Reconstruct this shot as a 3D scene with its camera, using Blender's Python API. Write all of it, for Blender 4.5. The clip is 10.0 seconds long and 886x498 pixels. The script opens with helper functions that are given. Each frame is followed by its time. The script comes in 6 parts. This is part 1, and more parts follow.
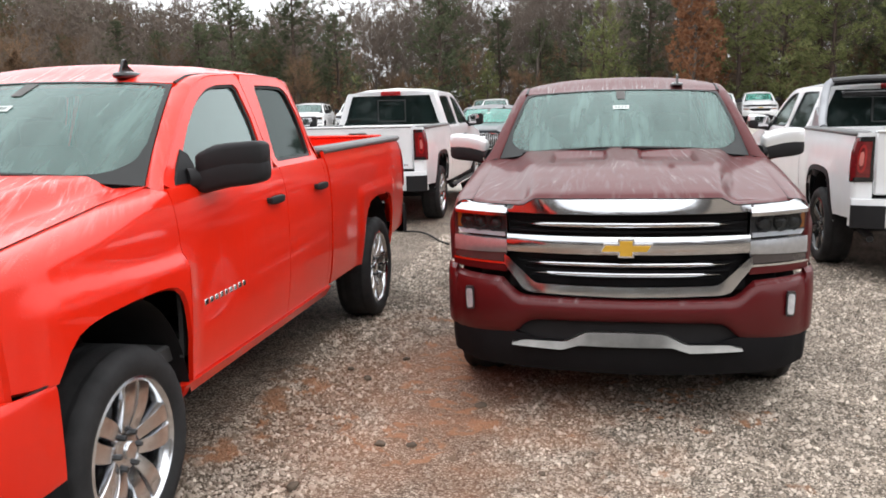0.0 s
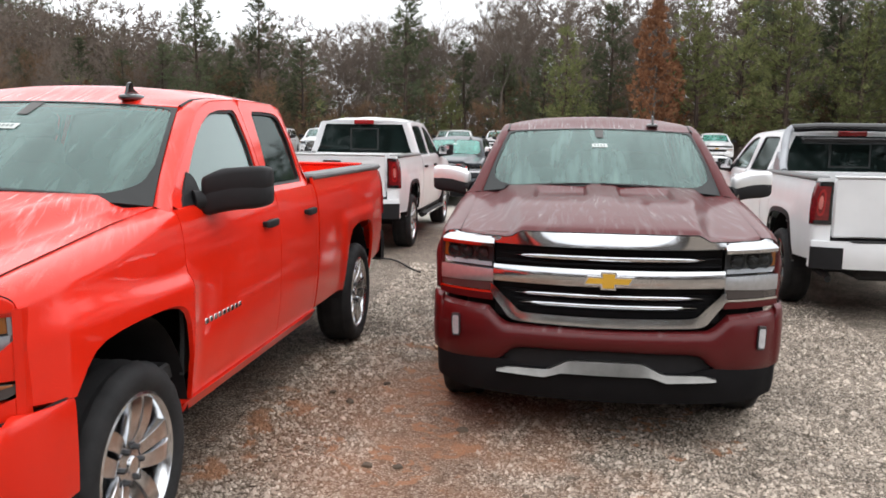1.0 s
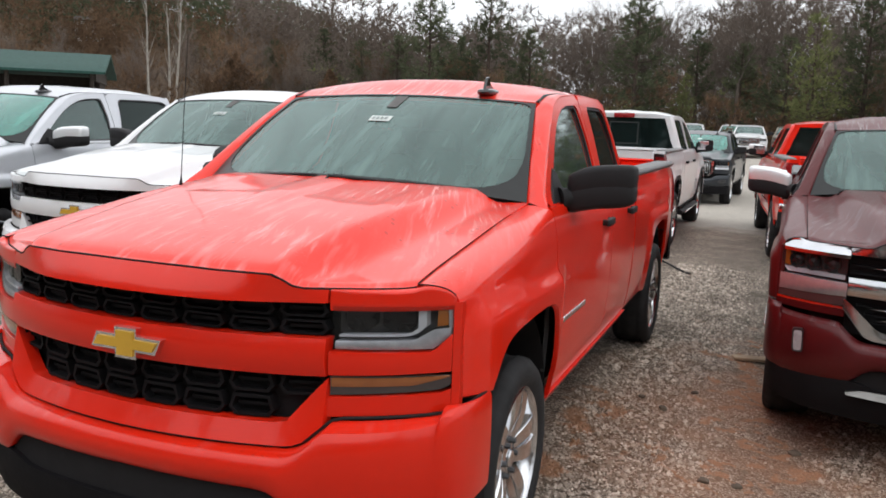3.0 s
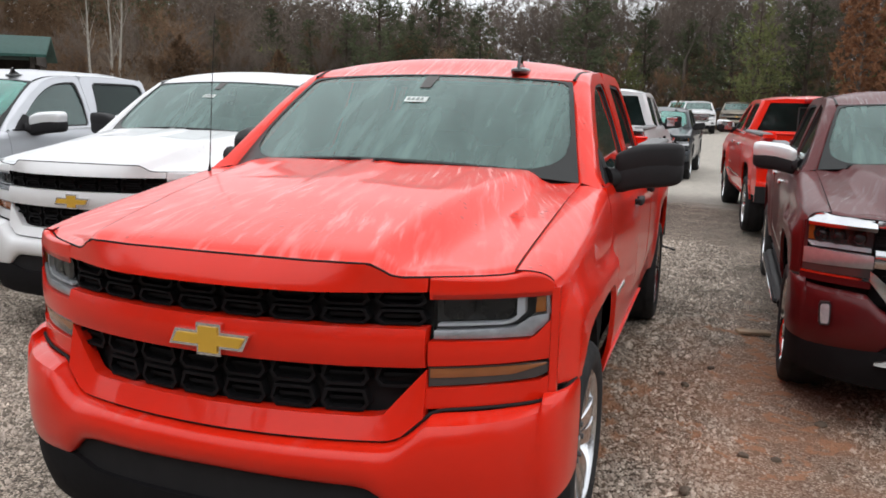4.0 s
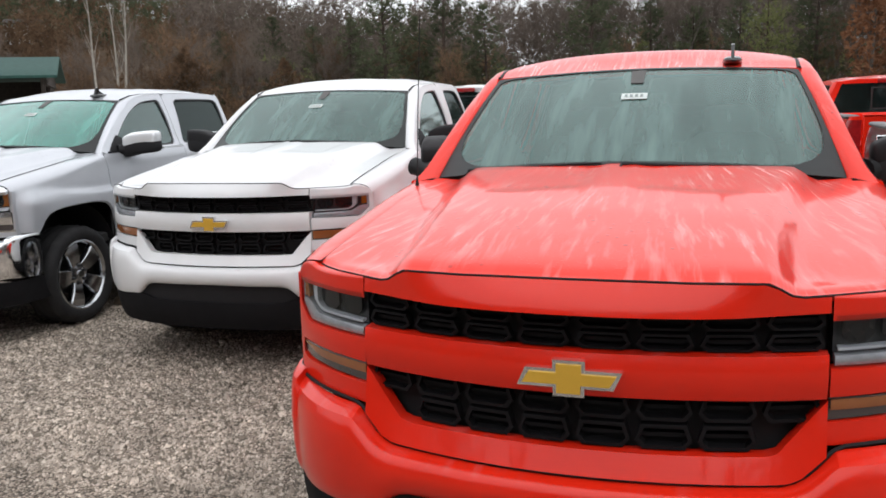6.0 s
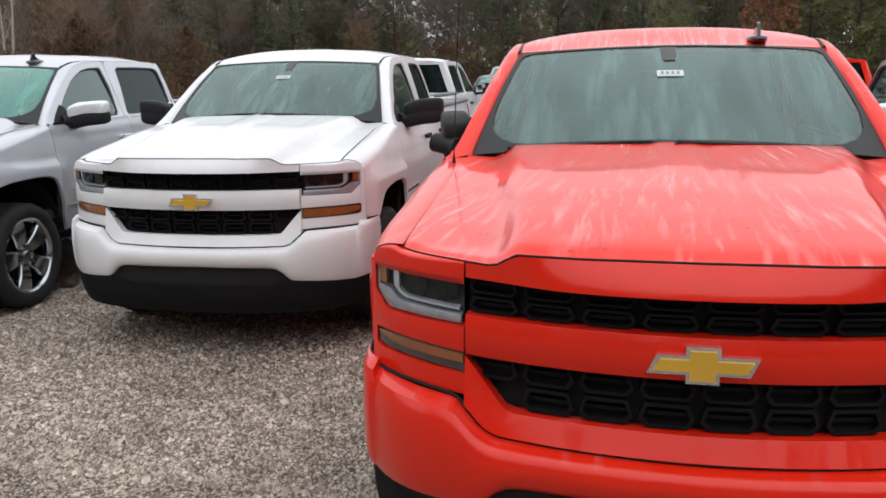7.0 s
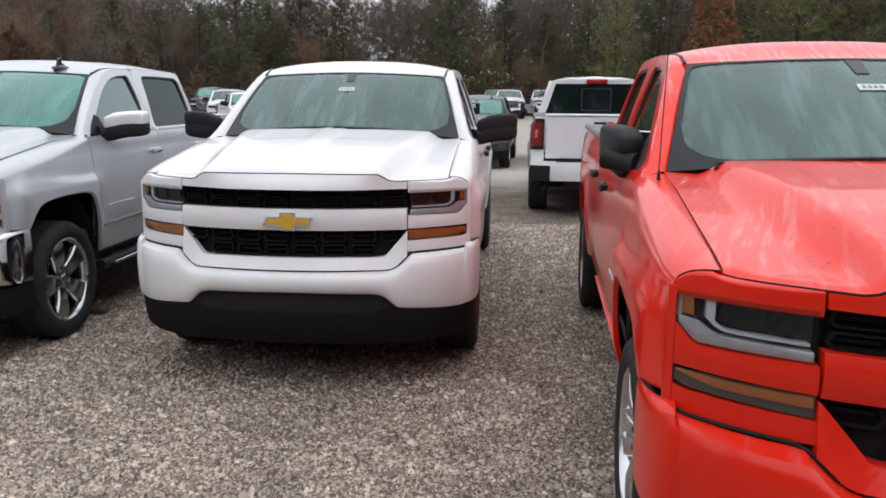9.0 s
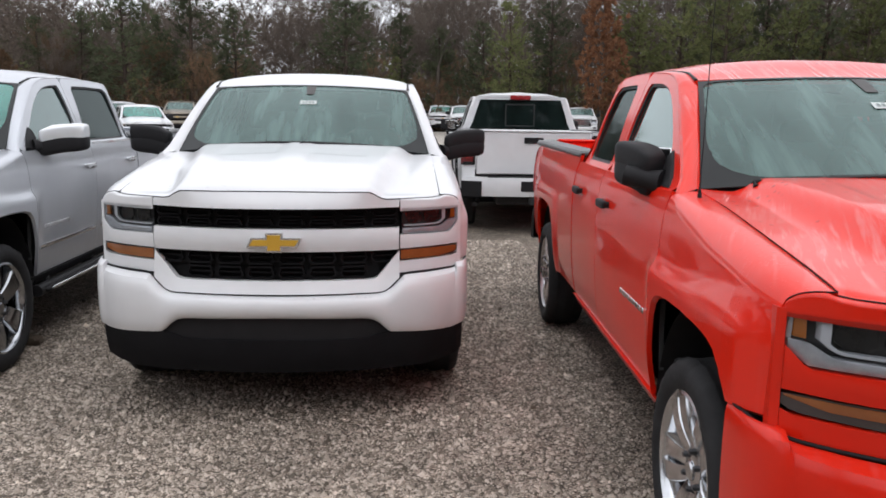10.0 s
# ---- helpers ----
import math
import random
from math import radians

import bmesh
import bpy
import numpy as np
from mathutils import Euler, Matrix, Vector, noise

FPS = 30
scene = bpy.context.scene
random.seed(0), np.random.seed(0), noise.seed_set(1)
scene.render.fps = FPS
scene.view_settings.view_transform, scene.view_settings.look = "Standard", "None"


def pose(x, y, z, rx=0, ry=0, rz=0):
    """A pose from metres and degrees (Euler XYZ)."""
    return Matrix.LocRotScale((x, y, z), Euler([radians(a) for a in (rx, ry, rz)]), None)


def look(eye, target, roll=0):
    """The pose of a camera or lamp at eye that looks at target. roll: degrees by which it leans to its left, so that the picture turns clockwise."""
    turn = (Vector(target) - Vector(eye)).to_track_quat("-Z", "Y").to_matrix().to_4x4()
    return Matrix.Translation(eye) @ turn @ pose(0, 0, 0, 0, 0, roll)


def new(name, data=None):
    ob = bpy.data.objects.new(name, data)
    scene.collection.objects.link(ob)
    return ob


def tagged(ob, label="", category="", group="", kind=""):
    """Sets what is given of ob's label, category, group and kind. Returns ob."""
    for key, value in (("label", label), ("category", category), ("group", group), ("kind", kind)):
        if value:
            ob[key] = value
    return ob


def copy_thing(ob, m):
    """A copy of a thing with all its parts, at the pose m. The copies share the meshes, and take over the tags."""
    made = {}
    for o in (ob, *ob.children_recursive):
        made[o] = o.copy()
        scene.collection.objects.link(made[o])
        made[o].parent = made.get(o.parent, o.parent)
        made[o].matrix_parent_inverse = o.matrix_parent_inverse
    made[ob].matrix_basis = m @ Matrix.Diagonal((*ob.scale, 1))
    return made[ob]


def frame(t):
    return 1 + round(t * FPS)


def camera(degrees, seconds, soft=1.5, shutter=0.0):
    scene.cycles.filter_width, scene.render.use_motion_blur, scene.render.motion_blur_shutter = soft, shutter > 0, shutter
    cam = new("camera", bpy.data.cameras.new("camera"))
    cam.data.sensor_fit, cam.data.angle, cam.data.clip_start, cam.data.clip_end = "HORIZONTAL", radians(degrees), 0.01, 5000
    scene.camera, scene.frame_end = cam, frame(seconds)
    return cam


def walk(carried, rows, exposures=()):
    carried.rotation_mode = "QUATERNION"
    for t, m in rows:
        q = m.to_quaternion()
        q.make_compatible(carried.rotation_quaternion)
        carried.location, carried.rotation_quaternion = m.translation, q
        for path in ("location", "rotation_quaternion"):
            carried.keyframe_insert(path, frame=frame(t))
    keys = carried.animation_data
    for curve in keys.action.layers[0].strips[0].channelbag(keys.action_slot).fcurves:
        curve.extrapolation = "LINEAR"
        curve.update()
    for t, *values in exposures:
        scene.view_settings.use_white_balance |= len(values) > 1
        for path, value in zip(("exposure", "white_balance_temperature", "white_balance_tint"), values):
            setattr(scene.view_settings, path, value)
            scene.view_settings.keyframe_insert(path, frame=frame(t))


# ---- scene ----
cam = camera(56.8, 10.0, soft=1.7)
PATH = [
    (0, (2.67, -1.647, 1.649), (2.315, 0.292, 1.309), -1.4),
    (0.5, (2.624, -1.676, 1.662), (2.346, 0.281, 1.359), 0.7),
    (1, (2.519, -1.818, 1.668), (2.265, 0.148, 1.397), 0.8),
    (1.5, (2.386, -1.95, 1.663), (1.959, -0.017, 1.378), 2.3),
    (2, (2.237, -1.939, 1.664), (1.521, -0.093, 1.38), 1.8),
    (2.5, (2.028, -1.852, 1.681), (1.233, -0.035, 1.419), -0.4),
    (2.7, (1.947, -1.867, 1.688), (1.152, -0.053, 1.406), 1.1),
    (4, (1.387, -1.986, 1.678), (0.768, -0.117, 1.327), 1.3),
    (4.5, (1.136, -1.918, 1.684), (0.444, -0.076, 1.329), 0.8),
    (5, (0.852, -2.055, 1.678), (0.292, -0.163, 1.351), 2.8),
    (5.5, (0.628, -2.14, 1.692), (0.094, -0.248, 1.323), 1.8),
    (6, (0.345, -2.012, 1.688), (-0.279, -0.145, 1.337), -1.7),
    (6.2, (0.224, -1.974, 1.708), (-0.47, -0.136, 1.335), -2.8),
    (7.3, (-0.391, -2.04, 1.691), (-0.674, -0.105, 1.272), -0.2),
    (7.5, (-0.484, -1.949, 1.667), (-0.746, -0.004, 1.28), -0.2),
    (8, (-0.828, -1.88, 1.673), (-1.242, 0.045, 1.32), 0.9),
    (8.5, (-1.13, -1.93, 1.669), (-1.499, 0.01, 1.353), 1.5),
    (9, (-1.321, -1.845, 1.641), (-1.558, 0.107, 1.276), 0.4),
    (9.5, (-1.591, -1.695, 1.638), (-1.83, 0.258, 1.281), -1.9),
    (10, (-1.879, -1.701, 1.633), (-1.854, 0.271, 1.306), 0.9),
]
EXPOSURES = [(0.0, 0.62, 6400, 9), (0.5, 0.57, 6400, 9), (1.0, 0.50, 6390, 9), (1.5, 0.48, 6370, 9), (2.0, 0.19, 6360, 9), (2.5, 0.08, 6360, 9), (4.0, 0.09, 6360, 9), (6.0, 0.10, 6330, 9), (7.5, 0.00, 6280, 10), (10.0, -0.02, 6230, 11)]
walk(cam, [(t, look(eye, target, roll)) for t, eye, target, roll in PATH], EXPOSURES)

# ---- world, sun, exposure ----
world = bpy.data.worlds.new("overcast")
scene.world = world
world.use_nodes = True
wn, wl = world.node_tree.nodes, world.node_tree.links
wn.clear()
w_out = wn.new("ShaderNodeOutputWorld")
w_bg = wn.new("ShaderNodeBackground")
w_sky = wn.new("ShaderNodeTexSky")
w_sky.sky_type, w_sky.sun_disc = "NISHITA", False
w_sky.sun_elevation, w_sky.sun_rotation = radians(72), radians(225)
w_bw = wn.new("ShaderNodeHueSaturation")
w_bw.inputs["Saturation"].default_value = 0.12
w_grey = wn.new("ShaderNodeMix")
w_grey.data_type = "RGBA"
w_grey.inputs["Factor"].default_value = 0.78
w_co = wn.new("ShaderNodeTexCoord")
w_sep = wn.new("ShaderNodeSeparateXYZ")
w_ramp = wn.new("ShaderNodeValToRGB")
w_ramp.color_ramp.elements[0].position, w_ramp.color_ramp.elements[0].color = 0.0, (11.5, 11.6, 11.9, 1)
w_ramp.color_ramp.elements[1].position, w_ramp.color_ramp.elements[1].color = 1.0, (17.5, 17.5, 17.8, 1)
w_noise = wn.new("ShaderNodeTexNoise")
w_noise.inputs["Scale"].default_value = 2.2
w_noise.inputs["Detail"].default_value = 5
w_cloud = wn.new("ShaderNodeMath")
w_cloud.operation = "MULTIPLY_ADD"
w_cloud.inputs[1].default_value, w_cloud.inputs[2].default_value = 0.45, -0.22
w_add = wn.new("ShaderNodeMath")
wl.new(w_co.outputs["Generated"], w_sep.inputs[0])
wl.new(w_co.outputs["Generated"], w_noise.inputs["Vector"])
wl.new(w_noise.outputs["Fac"], w_cloud.inputs[0])
wl.new(w_sep.outputs["Z"], w_add.inputs[0])
wl.new(w_cloud.outputs[0], w_add.inputs[1])
wl.new(w_add.outputs[0], w_ramp.inputs["Fac"])
wl.new(w_sky.outputs["Color"], w_bw.inputs["Color"])
wl.new(w_bw.outputs["Color"], w_grey.inputs[6])
wl.new(w_ramp.outputs["Color"], w_grey.inputs[7])
wl.new(w_grey.outputs[2], w_bg.inputs["Color"])
w_bg.inputs["Strength"].default_value = 0.1
wl.new(w_bg.outputs[0], w_out.inputs[0])

sun = new("sun", bpy.data.lights.new("sun", "SUN"))
sun.data.energy, sun.data.angle, sun.data.color = 0.5, radians(80), (1.0, 0.97, 0.93)
sun.matrix_world = look((6, -7, 18), (0, 0, 0))


# ---- materials ----
class Nodes:
    """A small builder of node materials."""

    def __init__(self, name):
        self.m = bpy.data.materials.new(name)
        self.m.use_nodes = True
        self.t = self.m.node_tree
        self.t.nodes.clear()
        self.out = self.t.nodes.new("ShaderNodeOutputMaterial")
        self.co = self.t.nodes.new("ShaderNodeTexCoord")

    def put(self, kind, **inputs):
        n = self.t.nodes.new(kind)
        for k, v in inputs.items():
            self.set(n, k, v)
        return n

    def set(self, n, key, v):
        key = int(key[1:]) if key[0] == "i" and key[1:].isdigit() else key.replace("_", " ")
        s = n.inputs[key]
        if hasattr(v, "is_output"):
            self.t.links.new(v, s)
        else:
            s.default_value = v

    def scaled(self, scale, kind="Object"):
        mp = self.put("ShaderNodeMapping", Vector=self.co.outputs[kind])
        mp.inputs["Scale"].default_value = scale
        return mp.outputs[0]

    def noise(self, vec, scale, detail=4, rough=0.55):
        n = self.put("ShaderNodeTexNoise", Vector=vec, Scale=scale, Detail=detail, Roughness=rough)
        return n.outputs["Fac"]

    def voronoi(self, vec, scale, feature="F1"):
        n = self.put("ShaderNodeTexVoronoi", Vector=vec, Scale=scale)
        n.feature = feature
        return n

    def ramp(self, fac, stops):
        n = self.put("ShaderNodeValToRGB", Fac=fac)
        e = n.color_ramp.elements
        while len(e) < len(stops):
            e.new(0.5)
        for el, (p, c) in zip(e, stops):
            el.position = p
            el.color = (c, c, c, 1) if isinstance(c, (int, float)) else (*c, 1)
        return n.outputs["Color"]

    def mix(self, fac, a, b, mode="MIX"):
        n = self.t.nodes.new("ShaderNodeMix")
        n.data_type, n.blend_type = "RGBA", mode
        for i, v in ((0, fac), (6, a), (7, b)):
            if hasattr(v, "is_output"):
                self.t.links.new(v, n.inputs[i])
            else:
                n.inputs[i].default_value = v if i == 0 else (*v[:3], 1)
        return n.outputs[2]

    def math(self, op, a, b=0.0, c=0.0):
        n = self.t.nodes.new("ShaderNodeMath")
        n.operation = op
        for i, v in enumerate((a, b, c)):
            if hasattr(v, "is_output"):
                self.t.links.new(v, n.inputs[i])
            else:
                n.inputs[i].default_value = v
        return n.outputs[0]

    def bump(self, height, strength=0.3, dist=0.01):
        return self.put("ShaderNodeBump", Height=height, Strength=strength, Distance=dist).outputs[0]

    def done(self, shader):
        self.t.links.new(shader.outputs[0] if hasattr(shader, "outputs") else shader, self.out.inputs[0])
        return self.m

    def principled(self, **kw):
        return self.put("ShaderNodeBsdfPrincipled", **kw)


def paint_material(name, rgb, metal=0.0, wet=1.0, rough=0.32, coat=0.6):
    """Car paint under clear coat, wet from rain: drops bead on it, streaks run down its slopes, their pale sheen put
    into the base colour.
    """
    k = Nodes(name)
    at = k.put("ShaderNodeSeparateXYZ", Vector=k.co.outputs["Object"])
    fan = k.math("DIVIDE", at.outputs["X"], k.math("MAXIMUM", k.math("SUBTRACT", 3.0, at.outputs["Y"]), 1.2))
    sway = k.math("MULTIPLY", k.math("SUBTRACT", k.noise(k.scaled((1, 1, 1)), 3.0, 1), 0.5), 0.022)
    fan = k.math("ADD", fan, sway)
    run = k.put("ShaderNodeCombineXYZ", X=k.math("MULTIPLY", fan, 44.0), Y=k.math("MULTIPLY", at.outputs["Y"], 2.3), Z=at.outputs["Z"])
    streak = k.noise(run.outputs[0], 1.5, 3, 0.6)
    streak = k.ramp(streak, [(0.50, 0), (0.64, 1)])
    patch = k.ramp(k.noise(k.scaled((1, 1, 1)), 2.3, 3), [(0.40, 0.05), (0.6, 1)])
    film_sheen = k.math("MULTIPLY", streak, patch)
    nrm = k.put("ShaderNodeNewGeometry").outputs["Normal"]
    faces = k.put("ShaderNodeSeparateXYZ", Vector=nrm)
    up = faces.outputs["Z"]
    # drips on the upright sides
    drip = k.put("ShaderNodeCombineXYZ", X=0.0, Y=k.math("MULTIPLY", at.outputs["Y"], 26.0), Z=k.math("MULTIPLY", at.outputs["Z"], 1.1))
    drip = k.ramp(k.noise(drip.outputs[0], 1.0, 3), [(0.60, 0), (0.72, 1)])
    where = k.ramp(k.noise(k.scaled((1, 1, 0.5)), 1.7, 2), [(0.48, 0), (0.62, 1)])
    upright = k.ramp(k.math("ABSOLUTE", faces.outputs["X"]), [(0.75, 0), (0.95, 1)])
    drip = k.math("MULTIPLY", k.math("MULTIPLY", drip, where), k.math("MULTIPLY", upright, 0.3 * wet))
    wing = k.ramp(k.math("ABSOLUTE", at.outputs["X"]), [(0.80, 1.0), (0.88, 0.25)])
    film_sheen = k.math("MULTIPLY", film_sheen, wing)
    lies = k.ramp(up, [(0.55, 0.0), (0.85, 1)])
    film_sheen = k.math("MULTIPLY", k.math("MULTIPLY", film_sheen, lies), wet)
    film_sheen = k.math("MAXIMUM", film_sheen, drip)
    dv = k.voronoi(k.scaled((1, 1, 1)), 95)
    drops = k.ramp(dv.outputs["Distance"], [(0.14, 1), (0.34, 0)])
    few = k.ramp(k.noise(k.scaled((1, 1, 1)), 9, 2), [(0.5, 0), (0.6, 1)])
    drops = k.math("MULTIPLY", k.math("MULTIPLY", drops, few), wet)
    dirt = k.ramp(k.noise(k.scaled((1, 1, 1)), 3.1, 6), [(0.35, 0.93), (0.7, 1.0)])
    base = k.mix(1.0, (*rgb, 1), dirt, "MULTIPLY")
    # pale sheen of the wet streaks, mixed into the base colour
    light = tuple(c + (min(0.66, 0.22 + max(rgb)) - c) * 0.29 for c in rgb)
    base = k.mix(film_sheen, base, (*light, 1))
    bead = k.ramp(k.voronoi(k.scaled((1, 1, 1)), 27).outputs["Distance"], [(0.16, 1), (0.26, 0)])
    spot = k.ramp(k.noise(k.scaled((1, 1, 1)), 3.7, 3), [(0.54, 0), (0.62, 1)])
    bead = k.math("MULTIPLY", k.math("MULTIPLY", bead, spot), k.math("MULTIPLY", lies, 0.75 * wet))
    base = k.mix(bead, base, (*(c * 0.45 for c in rgb), 1))
    drops = k.math("MAXIMUM", drops, bead)
    p = k.principled(Base_Color=base, Metallic=metal, Roughness=rough, Specular_IOR_Level=0.15, Coat_Weight=coat,
                     Coat_Roughness=k.math("MULTIPLY_ADD", film_sheen, 0.3, 0.05),
                     Normal=k.bump(k.math("MULTIPLY_ADD", drops, 1.0, k.math("MULTIPLY", film_sheen, 0.3)), 0.25 * wet, 0.003))
    return k.done(p)


def plain_material(name, rgb, rough=0.5, metal=0.0, vary=0.12, scale=6.0, bump=0.0, spec=0.5, coat=0.0):
    k = Nodes(name)
    f = k.noise(k.scaled((1, 1, 1)), scale, 6)
    dark = tuple(c * (1 - vary) for c in rgb)
    pale = tuple(min(1, c * (1 + vary)) for c in rgb)
    col = k.ramp(f, [(0.3, dark), (0.7, pale)])
    r = k.math("MULTIPLY_ADD", k.noise(k.scaled((1, 1, 1)), scale * 5, 3), 0.25 * rough, rough * 0.87)
    kw = dict(Base_Color=col, Roughness=r, Metallic=metal, Specular_IOR_Level=spec, Coat_Weight=coat)
    if bump:
        kw["Normal"] = k.bump(k.noise(k.scaled((1, 1, 1)), scale * 22, 3), bump, 0.004)
    return k.done(k.principled(**kw))


def glass_material(name, tint, film_sheen=0.05, film_rgb=(0.38, 0.67, 0.62), shine=1.0, blur=0.03):
    """A thin wet pane: clear tint, Schlick gloss, a haze of water that can carry reflected sky as diffuse colour."""
    k = Nodes(name)
    face = k.put("ShaderNodeLayerWeight", Blend=0.5).outputs["Facing"]
    r = k.math("MULTIPLY_ADD", k.math("POWER", face, 3.2), 0.9 * shine, 0.068 * shine)
    clear = k.put("ShaderNodeBsdfTransparent", Color=(*tint, 1))
    gloss = k.put("ShaderNodeBsdfGlossy", Color=(0.90, 1, 0.98, 1), Roughness=blur)
    haze = k.put("ShaderNodeBsdfDiffuse", Color=(*film_rgb, 1))
    run = k.ramp(k.noise(k.scaled((13, 1.5, 1.5)), 1.5, 5), [(0.4, 0.85), (0.62, 1.2)])
    cloud = k.ramp(k.noise(k.scaled((5, 0.9, 0.9)), 1.1, 3), [(0.34, 0.74), (0.66, 1.26)])
    run = k.math("MULTIPLY", run, cloud)
    a = k.put("ShaderNodeMixShader", Fac=k.math("MULTIPLY", run, film_sheen))
    k.t.links.new(clear.outputs[0], a.inputs[1])
    k.t.links.new(haze.outputs[0], a.inputs[2])
    b = k.put("ShaderNodeMixShader", Fac=r)
    k.t.links.new(a.outputs[0], b.inputs[1])
    k.t.links.new(gloss.outputs[0], b.inputs[2])
    return k.done(b)


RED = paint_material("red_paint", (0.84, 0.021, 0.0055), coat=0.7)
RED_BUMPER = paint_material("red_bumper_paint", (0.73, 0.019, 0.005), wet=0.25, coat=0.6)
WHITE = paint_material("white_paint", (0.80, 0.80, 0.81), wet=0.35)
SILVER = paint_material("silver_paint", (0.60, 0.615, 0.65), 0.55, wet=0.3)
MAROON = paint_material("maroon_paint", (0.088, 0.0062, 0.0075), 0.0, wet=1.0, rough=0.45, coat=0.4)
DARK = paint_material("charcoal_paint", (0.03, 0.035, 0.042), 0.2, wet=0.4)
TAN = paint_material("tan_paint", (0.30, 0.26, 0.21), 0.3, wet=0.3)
BLACK = plain_material("black_plastic", (0.017, 0.0163, 0.0175), 0.58, bump=0.1, spec=0.2)
CHINBLACK = plain_material("air_dam_black", (0.0125, 0.012, 0.0132), 0.7, spec=0.06)
GLOSSBLACK = plain_material("gloss_black", (0.012, 0.012, 0.013), 0.18, coat=0.4)
FRIT = plain_material("windshield_border", (0.016, 0.018, 0.018), 0.35, spec=0.3)
DOTPRINT = plain_material("dotted_print", (0.062, 0.056, 0.052), 0.4, spec=0.3)
LINER = plain_material("wheel_well_black", (0.023, 0.022, 0.023), 0.9, spec=0.1)
RUBBER = plain_material("tyre_rubber", (0.023, 0.0225, 0.0235), 0.75, vary=0.3, scale=9, bump=0.25, spec=0.25)
SEAL = plain_material("black_seal", (0.02, 0.019, 0.02), 0.6)
CHROME = plain_material("chrome", (0.78, 0.79, 0.80), 0.08, 1.0, vary=0.05)
GREYCHROME = plain_material("grey_chrome", (0.42, 0.43, 0.45), 0.16, 1.0, vary=0.08)
SATIN = plain_material("satin_chrome", (0.60, 0.61, 0.63), 0.14, 1.0, vary=0.06)
ALLOY = plain_material("alloy", (0.66, 0.67, 0.69), 0.17, 1.0, vary=0.08)
CAPCHROME = plain_material("mirror_cap_chrome", (0.84, 0.85, 0.86), 0.32, 0.45, vary=0.04)
SKID = plain_material("brushed_skid", (0.21, 0.205, 0.195), 0.35, 0.9, vary=0.2, scale=9)
SILVERGREY = plain_material("grey_powder_coat", (0.33, 0.34, 0.36), 0.4, 0.3)
BARGREY = plain_material("rail_cap", (0.15, 0.15, 0.15), 0.5, bump=0.15)
GOLD = plain_material("gold_badge", (0.72, 0.42, 0.05), 0.35, 0.25, vary=0.1)
AMBER = plain_material("amber_lens", (0.46, 0.145, 0.022), 0.15, coat=0.6)
DULLAMBER = plain_material("dull_amber_lens", (0.27, 0.092, 0.027), 0.15, coat=0.6)
REDLENS = plain_material("red_lens", (0.32, 0.012, 0.014), 0.12, coat=0.8, vary=0.25, scale=20)
DEEPRED = plain_material("dark_red_lens", (0.15, 0.008, 0.010), 0.12, coat=0.8, vary=0.3, scale=20)
DARKLENS = plain_material("smoked_lens", (0.05, 0.04, 0.04), 0.12, coat=0.8)
LAMP = plain_material("lamp_reflector", (0.50, 0.51, 0.53), 0.25, 0.7, vary=0.1, scale=30)
LAMPGREY = plain_material("lamp_grey", (0.60, 0.61, 0.64), 0.22, 0.35, vary=0.2, scale=25)
LAMPWHITE = plain_material("lamp_white", (0.72, 0.74, 0.78), 0.25, coat=0.5)
SMOKE = plain_material("lamp_smoked_reflector", (0.018, 0.018, 0.02), 0.25, 0.3, vary=0.4, scale=30)
MESHBLACK = plain_material("grille_black", (0.010, 0.0095, 0.0105), 0.65, spec=0.1)
LAMPDARK = plain_material("lamp_housing", (0.035, 0.035, 0.038), 0.3)
CABIN = plain_material("cabin_trim", (0.055, 0.055, 0.056), 0.75)
TRIM = plain_material("grey_cabin_trim", (0.16, 0.155, 0.15), 0.85)
SEAT = plain_material("seat_cloth", (0.075, 0.072, 0.07), 0.9, bump=0.2)
PAPER = plain_material("paper", (0.66, 0.70, 0.68), 0.7, vary=0.04)
PRINT = plain_material("print", (0.26, 0.30, 0.29), 0.7)
# part of the sky's reflection is put into this pane's diffuse haze colour
SCREEN = glass_material("windshield_glass", (0.44, 0.54, 0.52), 0.50, (0.165, 0.258, 0.238), shine=0.50, blur=0.24)
SIDEGLASS = glass_material("side_glass", (0.22, 0.30, 0.29), 0.05)
AQUA = glass_material("aqua_glass", (0.40, 0.66, 0.60), 0.28, (0.24, 0.78, 0.64), shine=0.8)
PRIVACY = glass_material("privacy_glass", (0.06, 0.065, 0.07), 0.02, shine=0.35)
LENS = glass_material("lamp_cover", (0.74, 0.75, 0.76), 0.012, (0.3, 0.3, 0.3), shine=0.22)
UNDER = plain_material("underbody", (0.02, 0.019, 0.02), 0.8)


# ---- mesh tools ----
def interp(x, xs, ys):
    return float(np.interp(x, xs, ys))


def smooth(a, b, x):
    t = min(1.0, max(0.0, (x - a) / (b - a)))
    return t * t * (3 - 2 * t)


def lerp(a, b, t):
    return a + (b - a) * t


